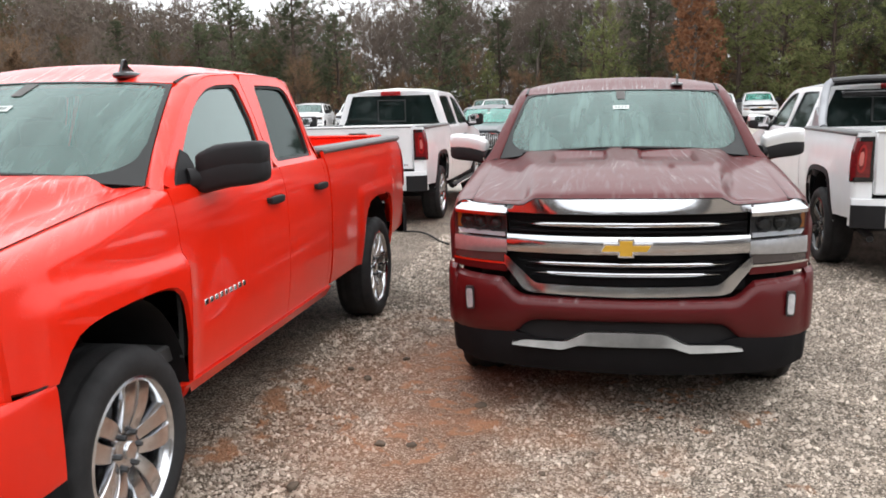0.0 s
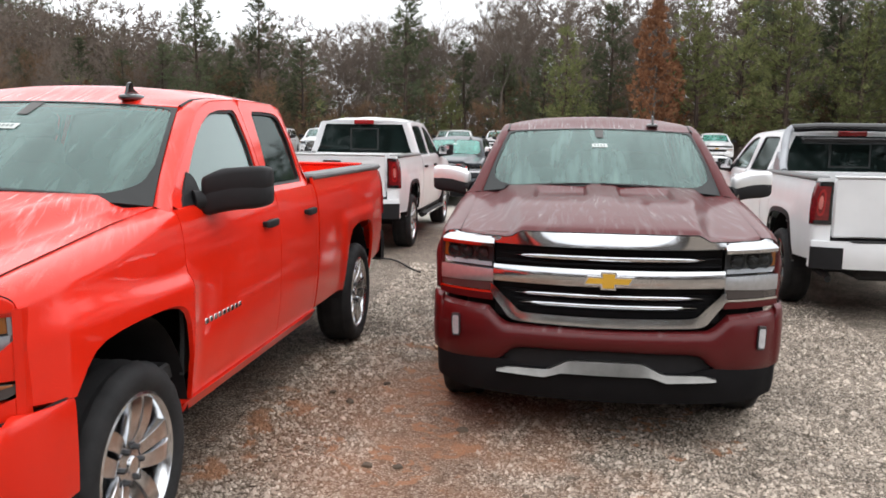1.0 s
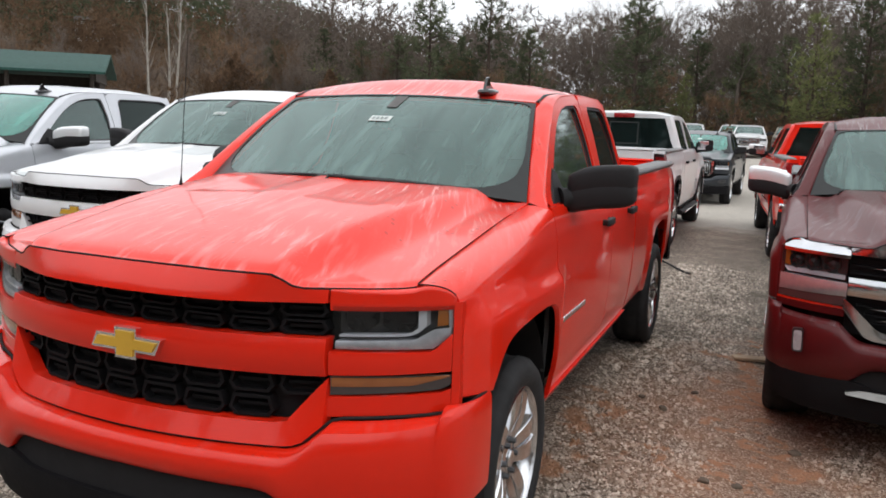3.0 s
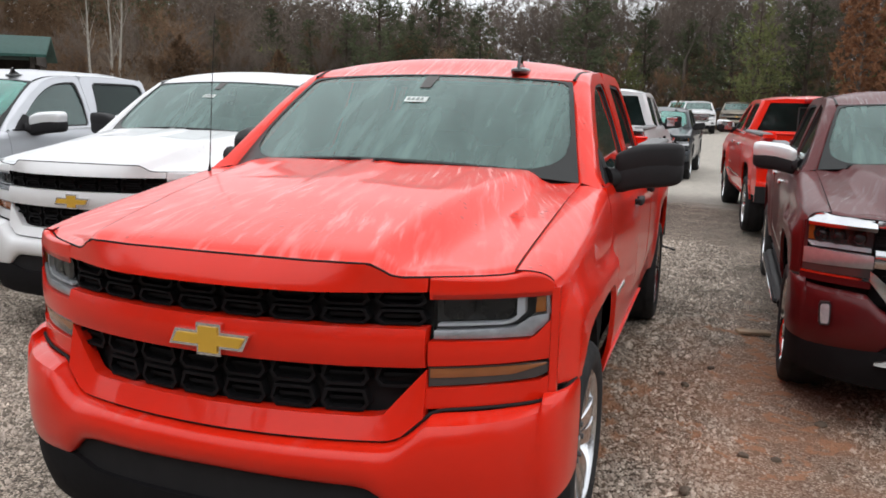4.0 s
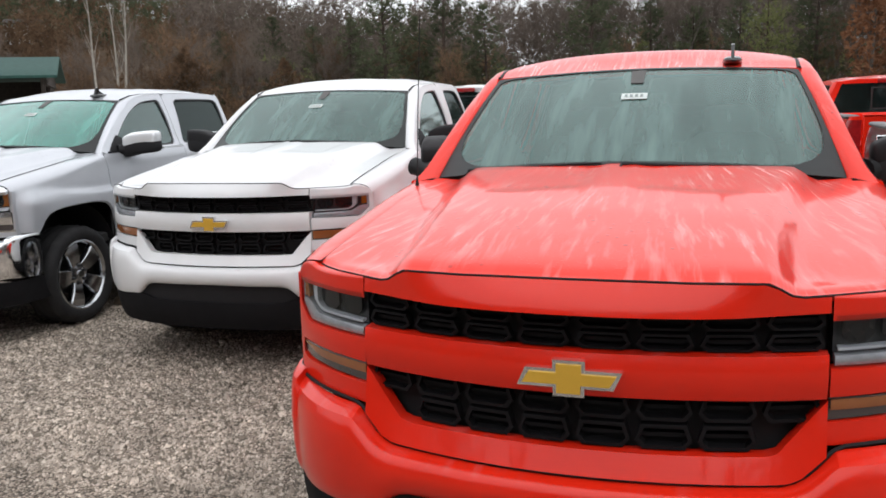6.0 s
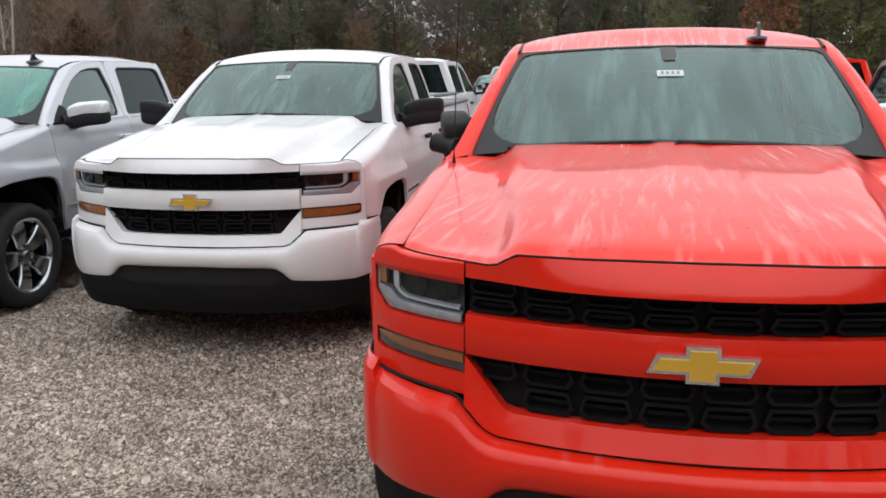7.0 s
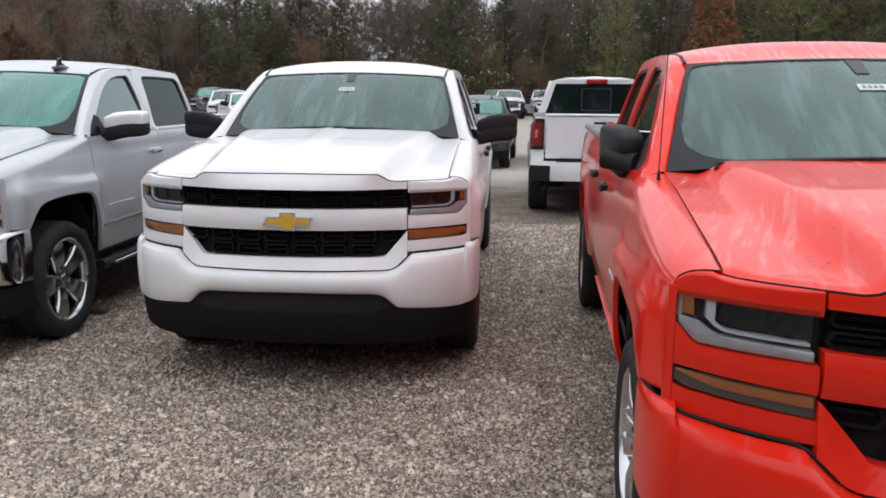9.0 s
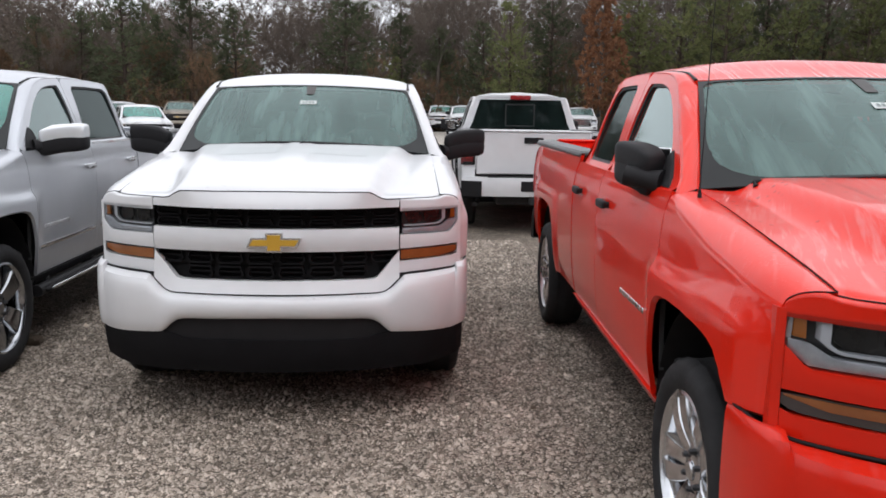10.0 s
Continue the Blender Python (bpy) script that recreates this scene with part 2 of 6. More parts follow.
class Geo:
    """Vertices and faces collected for one mesh."""

    def __init__(self):
        self.v, self.f = [], []

    def add(self, v, f):
        n = len(self.v)
        self.v += [tuple(p) for p in v]
        self.f += [tuple(i + n for i in q) for q in f]
        return self

    def join(self, other):
        return self.add(other.v, other.f)

    def mirror(self):
        g = Geo()
        g.v = [(-x, y, z) for x, y, z in self.v]
        g.f = [tuple(reversed(q)) for q in self.f]
        return g

    def side(self, s):
        return self if s > 0 else self.mirror()

    def moved(self, m):
        g = Geo()
        g.v = [tuple(m @ Vector(p)) for p in self.v]
        g.f = list(self.f)
        return g


COARSE = [1]


def thinned(vals):
    """Every so many of the stations, with both ends kept, for things far away."""
    vals, k = list(vals), COARSE[0]
    if k == 1 or len(vals) < 6:
        return vals
    return vals[:-1:k] + vals[-1:]


def sheet(f, us, vs, rim=None):
    """A grid of f(u, v); rim bends its border away by that vector, which gives the panel its edge."""
    g = Geo()
    us, vs = thinned(us), thinned(vs)
    nu, nv = len(us), len(vs)
    g.v = [tuple(f(u, v)) for u in us for v in vs]
    g.f = [(i * nv + j, (i + 1) * nv + j, (i + 1) * nv + j + 1, i * nv + j + 1) for i in range(nu - 1) for j in range(nv - 1)]
    if rim is not None:
        loop = [i * nv for i in range(nu)] + [(nu - 1) * nv + j for j in range(1, nv)]
        loop += [i * nv + nv - 1 for i in range(nu - 2, -1, -1)] + [j for j in range(nv - 2, 0, -1)]
        base = len(g.v)
        g.v += [tuple(a + b for a, b in zip(g.v[i], rim)) for i in loop]
        n = len(loop)
        g.f += [(loop[i], base + i, base + (i + 1) % n, loop[(i + 1) % n]) for i in range(n)]
    return g


def lin(a, b, n):
    return [a + (b - a) * i / (n - 1) for i in range(n)]


def rounded(poly, times=2):
    """Corner cutting of a closed outline."""
    for _ in range(times):
        out = []
        for i, p in enumerate(poly):
            q = poly[(i + 1) % len(poly)]
            out.append(tuple(a * 0.75 + b * 0.25 for a, b in zip(p, q)))
            out.append(tuple(a * 0.25 + b * 0.75 for a, b in zip(p, q)))
        poly = out
    return poly


def split_edges(poly, n):
    return [tuple(lerp(a, b, k / n) for a, b in zip(p, poly[(i + 1) % len(poly)])) for i, p in enumerate(poly) for k in range(n)]


def ring(outer, inner, f, rim=None):
    """The band between two outlines with the same number of points, lifted to 3D by f(a, b)."""
    g = Geo()
    n = len(outer)
    g.v = [tuple(f(*p)) for p in outer] + [tuple(f(*p)) for p in inner]
    g.f = [(i, (i + 1) % n, n + (i + 1) % n, n + i) for i in range(n)]
    if rim is not None:
        for k in (0, n):
            base = len(g.v)
            g.v += [tuple(a + b for a, b in zip(g.v[k + i], rim)) for i in range(n)]
            g.f += [(k + i, base + i, base + (i + 1) % n, k + (i + 1) % n) for i in range(n)]
    return g


def slab(outline, f, depth):
    """A plate with that outline, lifted by f(a, b), thick by the vector depth."""
    g = Geo()
    n = len(outline)
    g.v = [tuple(f(*p)) for p in outline]
    g.v += [tuple(a + b for a, b in zip(p, depth)) for p in g.v]
    g.f = [tuple(range(n)), tuple(range(2 * n - 1, n - 1, -1))]
    g.f += [(i, n + i, n + (i + 1) % n, (i + 1) % n) for i in range(n)]
    return g


def block(x0, x1, y0, y1, z0, z1, r=0.01):
    """A box with cut edges."""
    g = Geo()
    r = min(r, abs(x1 - x0) * 0.45, abs(y1 - y0) * 0.45, abs(z1 - z0) * 0.45)
    o = [(x0 + r, z0), (x1 - r, z0), (x1, z0 + r), (x1, z1 - r), (x1 - r, z1), (x0 + r, z1), (x0, z1 - r), (x0, z0 + r)]
    i = [(x0 + r, z0 + r), (x1 - r, z0 + r), (x1 - r, z0 + r), (x1 - r, z1 - r), (x1 - r, z1 - r), (x0 + r, z1 - r), (x0 + r, z1 - r), (x0 + r, z0 + r)]
    rows = [(i, y0), (o, y0 + r), (o, y1 - r), (i, y1)]
    for pts, y in rows:
        g.v += [(x, y, z) for x, z in pts]
    for k in range(3):
        g.f += [(k * 8 + a, k * 8 + (a + 1) % 8, k * 8 + 8 + (a + 1) % 8, k * 8 + 8 + a) for a in range(8)]
    g.f += [tuple(range(7, -1, -1)), tuple(range(24, 32))]
    return g


def blob(cx, cy, cz, rx, ry, rz, e=0.45, nu=20, nv=12):
    """A rounded cushion (superellipsoid)."""
    def p(c):
        return math.copysign(abs(c) ** e, c)
    g = Geo()
    for j in range(nv + 1):
        b = -math.pi / 2 + math.pi * j / nv
        for i in range(nu):
            a = 2 * math.pi * i / nu
            g.v.append((cx + rx * p(math.cos(b)) * p(math.cos(a)), cy + ry * p(math.cos(b)) * p(math.sin(a)), cz + rz * p(math.sin(b))))
    g.f = [(j * nu + i, j * nu + (i + 1) % nu, (j + 1) * nu + (i + 1) % nu, (j + 1) * nu + i) for j in range(nv) for i in range(nu)]
    return g


def lathe(profile, n, axis="x"):
    """Turns a profile of (radius, along) round the x axis."""
    g = Geo()
    m = len(profile)
    for i in range(n):
        a = 2 * math.pi * i / n
        g.v += [(t, r * math.cos(a), r * math.sin(a)) for r, t in profile]
    g.f = [(i * m + j, ((i + 1) % n) * m + j, ((i + 1) % n) * m + j + 1, i * m + j + 1) for i in range(n) for j in range(m - 1)]
    if axis == "y":
        g.v = [(y, x, z) for x, y, z in g.v]
    if axis == "z":
        g.v = [(y, z, x) for x, y, z in g.v]
    return g


def tube(points, radii, n=8, cap=True):
    """A round bar along points."""
    g = Geo()
    pts = [Vector(p) for p in points]
    if isinstance(radii, (int, float)):
        radii = [radii] * len(pts)
    for i, p in enumerate(pts):
        d = (pts[min(i + 1, len(pts) - 1)] - pts[max(i - 1, 0)]).normalized()
        a = d.cross(Vector((0, 0, 1)) if abs(d.z) < 0.9 else Vector((1, 0, 0))).normalized()
        b = d.cross(a)
        g.v += [tuple(p + (a * math.cos(2 * math.pi * k / n) + b * math.sin(2 * math.pi * k / n)) * radii[i]) for k in range(n)]
    g.f = [(i * n + k, i * n + (k + 1) % n, (i + 1) * n + (k + 1) % n, (i + 1) * n + k) for i in range(len(pts) - 1) for k in range(n)]
    if cap:
        g.f += [tuple(range(n - 1, -1, -1)), tuple(range((len(pts) - 1) * n, len(pts) * n))]
    return g


def mesh_of(name, g, mat, angle=38, weld=True):
    me = bpy.data.meshes.new(name)
    if weld:
        me.from_pydata(g.v, [], g.f)
        bm = bmesh.new()
        bm.from_mesh(me)
        bmesh.ops.remove_doubles(bm, verts=bm.verts, dist=0.0004)
        bmesh.ops.recalc_face_normals(bm, faces=bm.faces)
        bm.to_mesh(me)
        bm.free()
    else:
        me.from_pydata(g.v, [], g.f)
    me.materials.append(mat)
    if angle:
        me.polygons.foreach_set("use_smooth", [True] * len(me.polygons))
        me.set_sharp_from_angle(angle=radians(angle))
    me.update()
    return me


def part(name, g, mat, parent, label="", angle=38):
    ob = new(name, mesh_of(name, g, mat, angle))
    ob.parent = parent
    return tagged(ob, label) if label else ob


def empty(name, m, label, category, group="", kind=""):
    ob = new(name)
    ob.empty_display_size = 0.3
    ob.matrix_world = m
    return tagged(ob, label, category, group, kind)


# ---- pickup trucks: x across, y from the nose to the tail, z up ----
HUB_F, HUB_R, TYRE_R = 1.02, 4.665, 0.40


def front_y(x):
    return 0.05 + 0.27 * x * x + 0.1 * x ** 6


def bumper_y(x):
    x = abs(x)
    return -0.035 + 0.2 * x * x + 0.2 * x ** 8


ARCH_Y = [-0.456, -0.452, -0.44, -0.405, -0.36, -0.31, -0.25, -0.15, 0.0, 0.16, 0.27, 0.33, 0.372, 0.402, 0.424, 0.44, 0.450, 0.456]
ARCH_Z = [0.44, 0.60, 0.72, 0.835, 0.900, 0.943, 0.964, 0.977, 0.982, 0.980, 0.972, 0.957, 0.930, 0.880, 0.80, 0.68, 0.55, 0.44]


def arch_z(y, yc):
    """Height of the squared wheel opening at y; 0 outside it."""
    d = (y - yc) * (0.93 if yc == HUB_F and y < yc else 1.0)
    if abs(d) >= 0.4559:
        return 0.0
    return interp(d, ARCH_Y, ARCH_Z)


def body_x(y, z):
    """Half the body's width along its flank."""
    plan = interp(y, [0.30, 0.40, 0.5, 0.62, 0.9, 1.5, 2.5, 3.4, 4.6, 5.3, 5.68], [0.945, 0.967, 0.984, 0.993, 0.998, 0.992, 0.994, 0.992, 0.992, 0.988, 0.968])
    sec = interp(z, [0.44, 0.52, 0.62, 0.74, 0.88, 1.02, 1.14, 1.22, 1.29, 1.345, 1.41], [-0.06, -0.035, -0.018, -0.005, 0.001, 0.004, 0.001, -0.006, -0.018, -0.038, -0.05])
    b = 0.0
    for yc in (HUB_F, HUB_R):
        dy, dz = abs(y - yc) - 0.47, z - 1.03
        d = math.hypot(max(dy, 0), max(dz, 0)) + min(max(dy, dz), 0)
        soft = lerp(0.14, 0.07, smooth(yc - 0.35, yc + 0.3, y)) if yc == HUB_F else 0.08
        b = max(b, (0.034 if yc == HUB_F else 0.020) * smooth(soft, 0.0, d))
    return plan + sec + b


def cab_x(z):
    """Half the cab's width over the belt line: a shoulder, then upright glass leaning in."""
    return interp(z, [1.345, 1.39, 1.45, 1.627, 1.729, 1.80, 1.86], [0.942, 0.908, 0.886, 0.826, 0.788, 0.760, 0.735])


def seam_z(y):
    return interp(y, [0.30, 0.5, 0.8, 1.15, 1.5], [1.195, 1.228, 1.27, 1.318, 1.353])


def columns(a, b, step, *dense):
    """Stations from a to b, closer together round the ends of a wheel arch."""
    out = set()
    y = a
    while y < b - step * 0.4:
        out.add(round(y, 4))
        y += step
    out.add(b)
    for c in dense:
        for d in (0.4565, 0.4555, 0.452, 0.447, 0.44, 0.43, 0.415, 0.402, 0.385, 0.372, 0.36, 0.345, 0.33, 0.31, 0.29):
            for s in (-1, 1):
                q = c + s * d / (0.93 if s < 0 and c == HUB_F else 1.0)
                if a < q < b:
                    out.add(round(q, 4))
    return sorted(out)


def flank(y0, y1, bottom, top, rows=24, step=0.045, dense=(), rim=-0.022):
    def f(y, v):
        lo = max(bottom(y), *(arch_z(y, c) for c in (HUB_F, HUB_R)))
        z = lerp(lo, top(y), v)
        return body_x(y, z), y, z
    return sheet(f, columns(y0, y1, step, *dense), lin(0, 1, rows), (rim, 0, 0))


def wing_edge(y):
    return seam_z(y) - interp(y, [0.3, 0.9, 1.45], [0.075, 0.085, 0.03])


def wing_top(y, t):
    """The wing rolled over from its flank (t 0) to the bonnet's seam (t 1)."""
    y += -0.058 * smooth(0.1, 1.0, t) * smooth(0.75, 0.385, y)
    zs, z1 = seam_z(y), wing_edge(y)
    a, c = (body_x(y, z1), z1), (interp(y, [0.3, 1.5], [0.852, 0.842]), zs)
    b = (a[0] - 0.012, zs + 0.006)
    return ((1 - t) ** 2 * a[0] + 2 * t * (1 - t) * b[0] + t * t * c[0], y, (1 - t) ** 2 * a[1] + 2 * t * (1 - t) * b[1] + t * t * c[1])


def fender():
    """Front wing: flank, then rolled over to the bonnet's seam."""
    n1, n2 = 18, 9

    def f(y, k):
        if k > n1:
            return wing_top(y, (k - n1) / n2)
        lo = max(interp(y, [0.30, 0.40, 0.62, 0.625, 1.40, 1.5], [0.84, 0.835, 0.815, 0.5, 0.47, 0.47]), arch_z(y, HUB_F))
        z = lerp(lo, wing_edge(y), k / n1)
        return body_x(y, z), y, z
    return sheet(f, columns(0.385, 1.456, 0.04, HUB_F), range(n1 + n2 + 1), (-0.02, 0, -0.012))


def hood_z(x, y, dip=0.005):
    a = abs(x)
    s = seam_z(y) + 0.004
    mid = interp(y, [0.06, 0.14, 0.3, 0.55, 0.85, 1.27, 1.5], [1.243, 1.268, 1.302, 1.345, 1.383, 1.425, 1.43])
    edge = interp(y, [0.06, 0.5, 1.3, 1.5], [0.50, 0.55, 0.66, 0.68])
    w = interp(y, [0.06, 0.25, 0.7, 1.3], [0.045, 0.06, 0.085, 0.06])
    t = smooth(edge + w, edge - w * 0.8, a)
    slope = interp(a, [0.0, 0.846], [0.012, 0.0])
    z = lerp(s + 0.6 * slope, mid - 0.018 * (a / 0.6) ** 2, t)
    # two shallow scoops before the windscreen
    inside = smooth(0.095, 0.122, a) * smooth(0.455, 0.415, a)
    z -= dip * inside * smooth(0.82, 0.865, y - 0.22 * max(0.0, 0.30 - a)) * smooth(1.36, 1.12, y)
    # a faint spine
    z += 0.006 * smooth(0.10, 0.05, a) * smooth(0.4, 0.9, y)
    return z


def hood_front(x):
    a = abs(x)
    return interp(a, [0, 0.3, 0.46, 0.545, 0.633, 0.75, 0.848], [0.055, 0.068, 0.088, 0.125, 0.175, 0.245, 0.325])


def hood_front_z(x):
    return hood_z(x, hood_front(x)) - 0.010


def hood_rear(x):
    return 1.29 + 0.27 * (abs(x) / 0.846) ** 2 * 0.75


def hood(dip=0.005):
    def f(u, v):
        w = 0.846
        x = u * w
        y = lerp(hood_front(x), hood_rear(x), v)
        return x, y, hood_z(x, y, dip) - 0.010 * (1 - smooth(0.0, 0.035, v)) ** 2
    us = sorted(set([round(u, 4) for u in lin(-1, 1, 57)] + [s * q for s in (-1, 1) for q in (0.10, 0.125, 0.15, 0.475, 0.5, 0.525, 0.55, 0.645, 0.6, 0.62)]))
    vs = [0, 0.004, 0.01, 0.02, 0.035, 0.055, 0.08, 0.11, 0.14] + lin(0.17, 1, 30)
    return sheet(f, us, vs, (0, 0.010, -0.02))


def screen_at(u, v):
    """The windscreen: u across from -1 to 1, v from the cowl to the roof."""
    a = u * u
    x = u * lerp(0.835, 0.690, v)
    y = lerp(lerp(1.27, 1.495, a), lerp(2.02, 2.07, a), v)
    z = lerp(lerp(1.412, 1.352, a), lerp(1.816, 1.788, a), v)
    bow = 4 * v * (1 - v) * 0.018
    return x, y - bow * 0.5, z + bow


def cab_lines(kind):
    """Ends of the cab and its doors along y."""
    if kind == "suv":
        return dict(back=5.35, b=2.645, rear=3.65, h2=3.5)
    if kind == "crew":
        return dict(back=3.72, b=2.645, rear=3.645, h2=3.54)
    return dict(back=3.475, b=2.70, rear=3.42, h2=3.30)


def door_outline(y0, y1, first, rear_lean=0.0):
    low = [(lerp(y0, y1, 0.66), 1.345), (lerp(y0, y1, 0.33), 1.345)]
    if first:
        return [(y0, 1.345), (1.63, 1.467), (1.80, 1.585), (1.99, 1.711), (2.09, 1.771), (2.20, 1.808), (2.34, 1.835), (y1, 1.857), (y1, 1.60), (y1, 1.345)] + low
    return [(y0, 1.345), (y0, 1.585), (y0, 1.856), (lerp(y0, y1, 0.45), 1.857), (y1 - 0.11 + rear_lean, 1.850), (y1 - 0.03 + rear_lean, 1.800), (y1 - 0.005, 1.62), (y1, 1.5), (y1, 1.345)] + low + [(lerp(y0, y1, 0.15), 1.345)]


def window_outline(y0, y1, first, rear_lean=0.0):
    if first:
        e = y1 - 0.05
        return [(y0 + 0.17, 1.372), (1.78, 1.495), (1.90, 1.590), (2.02, 1.670), (2.13, 1.726), (2.25, 1.770), (2.38, 1.792), (e - 0.02, 1.801), (e + 0.004, 1.60), (e - 0.02, 1.372), (lerp(y0 + 0.17, e, 0.66), 1.370), (lerp(y0 + 0.17, e, 0.33), 1.370)]
    a, e = y0 + 0.065, y1 - 0.035
    return [(a, 1.372), (a + 0.06, 1.59), (a + 0.10, 1.801), (lerp(a, e, 0.5), 1.804), (e - 0.10 + rear_lean, 1.798), (e - 0.035 + rear_lean, 1.762), (e, 1.62), (e - 0.005, 1.5), (e - 0.02, 1.372), (lerp(a, e, 0.66), 1.371), (lerp(a, e, 0.33), 1.371), (lerp(a, e, 0.15), 1.371)]


def to_cab(y, z):
    return cab_x(z), y, z


def outline_pts(poly, times=2):
    return rounded(split_edges(poly, 2), times)


def door(y0, y1, first, lean=0.0):
    g = flank(y0, y1, lambda y: 0.505, lambda y: 1.345, 22, 0.06)
    out, win = outline_pts(door_outline(y0, y1, first, lean), 1), outline_pts(window_outline(y0, y1, first, lean), 1)
    g.join(ring(out, win, to_cab, (-0.03, 0, 0)))
    return g


def wheel_parts(style, n=72):
    """Tyre and rim about the origin, the outer face towards +x."""
    tyre = Geo()
    prof = [(0.268, 0.10), (0.284, 0.122), (0.312, 0.136), (0.342, 0.138), (0.372, 0.130), (0.390, 0.112)]
    for i in range(n):
        a = 2 * math.pi * i / n
        cut = 0.008 if i % 3 == 0 else 0.0
        pts = list(prof)
        pts[-1] = (0.390 - cut, 0.112)
        pts[-2] = (0.372 - cut * 0.6, 0.130)
        for k, t in enumerate((0.085, 0.08, 0.06, 0.055, 0.01, 0.0, -0.01, -0.055, -0.06, -0.08, -0.085)):
            groove = k in (2, 3, 7, 8)
            pts.append((0.40 - (0.010 if groove else 0.0) - (cut if k in (0, 1, 9, 10) else 0.0) * 0.8, t))
        pts += [(r - (cut if r > 0.38 else 0), -t) for r, t in reversed(prof)]
        m = len(pts)
        tyre.v += [(t, r * math.cos(a), r * math.sin(a)) for r, t in pts]
    tyre.f = [(i * m + j, ((i + 1) % n) * m + j, ((i + 1) % n) * m + j + 1, i * m + j + 1) for i in range(n) for j in range(m - 1)]
    rim = lathe([(0.252, 0.112), (0.256, 0.122), (0.246, 0.126), (0.238, 0.118), (0.228, 0.095), (0.222, 0.03), (0.215, -0.10)], 64)
    rim.join(lathe([(0.0, 0.088), (0.045, 0.090), (0.062, 0.084), (0.085, 0.080), (0.090, 0.06), (0.085, 0.03)], 40))
    spokes = []
    count = 6 if style == "six" else 5

    def bar(a0, a1, w0, w1, x0=0.084, x1=0.112):
        g = Geo()
        for t in lin(0, 1, 7):
            r, a = lerp(0.07, 0.238, t), lerp(a0, a1, t)
            w = lerp(w0, w1, t) / 2
            x = lerp(x0, x1, t) + 0.012 * math.sin(math.pi * t)
            c, s = math.cos(a), math.sin(a)
            for dx, k in ((-0.05, -1.06), (-0.010, -1.03), (0.0, -0.90), (0.001, 0), (0.0, 0.90), (-0.010, 1.03), (-0.05, 1.06)):
                g.v.append((x + dx, r * c - k * w * s, r * s + k * w * c))
        m = 7
        g.f = [(i * m + j, (i + 1) * m + j, (i + 1) * m + j + 1, i * m + j + 1) for i in range(6) for j in range(m - 1)]
        g.f.append(tuple(range(6, -1, -1)))
        return g
    for i in range(count):
        a = 2 * math.pi * i / count + math.pi / 2
        if style == "split":
            g = bar(a - 0.33, a - 0.175, 0.050, 0.076).join(bar(a + 0.33, a + 0.175, 0.050, 0.076))
        elif style == "six":
            g = bar(a, a, 0.052, 0.075)
        else:
            g = bar(a, a, 0.085, 0.145, 0.086, 0.106)
        spokes.append(g)
    for g in [rim] + spokes:
        g.v = [(x, y * 1.11, z * 1.11) for x, y, z in g.v]
    nuts = []
    for i in range(6):
        a = 2 * math.pi * i / 6
        nuts.append(lathe([(0.0, 0.104), (0.009, 0.104), (0.012, 0.098), (0.012, 0.078)], 6).moved(Matrix.Translation((0, 0.07 * math.cos(a), 0.07 * math.sin(a)))))
    cap = lathe([(0.0, 0.102), (0.03, 0.101), (0.036, 0.096), (0.036, 0.08)], 24)
    drum = lathe([(0.0, 0.0), (0.16, 0.0), (0.165, -0.03), (0.10, -0.06)], 32)
    return tyre, rim, spokes, nuts, cap, drum


WHEELS = {}


def wheel_meshes(style, metal, far=False):
    key = (style, metal.name, far)
    if key not in WHEELS:
        tyre, rim, spokes, nuts, cap, drum = wheel_parts(style, 24 if far else 72)
        WHEELS[key] = (mesh_of("tyre", tyre, RUBBER), mesh_of("rim", rim, metal), [mesh_of("spoke", s, metal) for s in spokes],
                       [mesh_of("lug_nut", g, LAMPDARK) for g in nuts], mesh_of("centre_cap", cap, metal), mesh_of("brake_disc", drum, LAMPDARK))
    return WHEELS[key]


def add_wheel(truck, x, y, style, metal, far=False):
    tyre, rim, spokes, nuts, cap, drum = wheel_meshes(style, metal, far)
    w = new("wheel", tyre)
    w.name = "wheel"
    w.parent = truck
    w.matrix_local = Matrix.Translation((x, y, TYRE_R)) @ (Matrix.Identity(4) if x > 0 else Matrix.Rotation(math.pi, 4, "Z")) @ Matrix.Rotation(random.uniform(0, 1.2), 4, "X")
    tagged(w, "black all-terrain tyre on a bright alloy rim")
    kids = [("rim", rim), ("centre_cap", cap), ("brake_disc", drum)] + [("lug_nut", g) for g in nuts] + [("spoke", s) for s in spokes]
    for name, me in kids:
        k = new(name, me)
        k.parent = w
    return w


def front_strip(x0, x1, lo, hi, n=28, off=0.0, crown=0.0, rows=6, rim=0.035, plan=front_y, lean=0.0):
    """A band of the nose between the heights lo(x) and hi(x)."""
    lo_f = lo if callable(lo) else (lambda x: lo)
    hi_f = hi if callable(hi) else (lambda x: hi)

    def f(x, v):
        return x, plan(x) + off - crown * 4 * v * (1 - v) + lean * v, lerp(lo_f(x), hi_f(x), v)
    return sheet(f, lin(x0, x1, n), lin(0, 1, rows), (0, rim, 0))


def nose_strip(x0, x1, lo, n=40, off=0.0):
    """The band from the height lo up to the bonnet's edge."""
    def f(x, v):
        return x, lerp(front_y(x) + off * (1 - smooth(0.3, 0.64, abs(x))) - 0.004, hood_front(x) - 0.004, v ** 1.5), lerp(lo, hood_front_z(x) - 0.006, v)
    return sheet(f, lin(x0, x1, n), lin(0, 1, 8), (0, 0.03, 0))


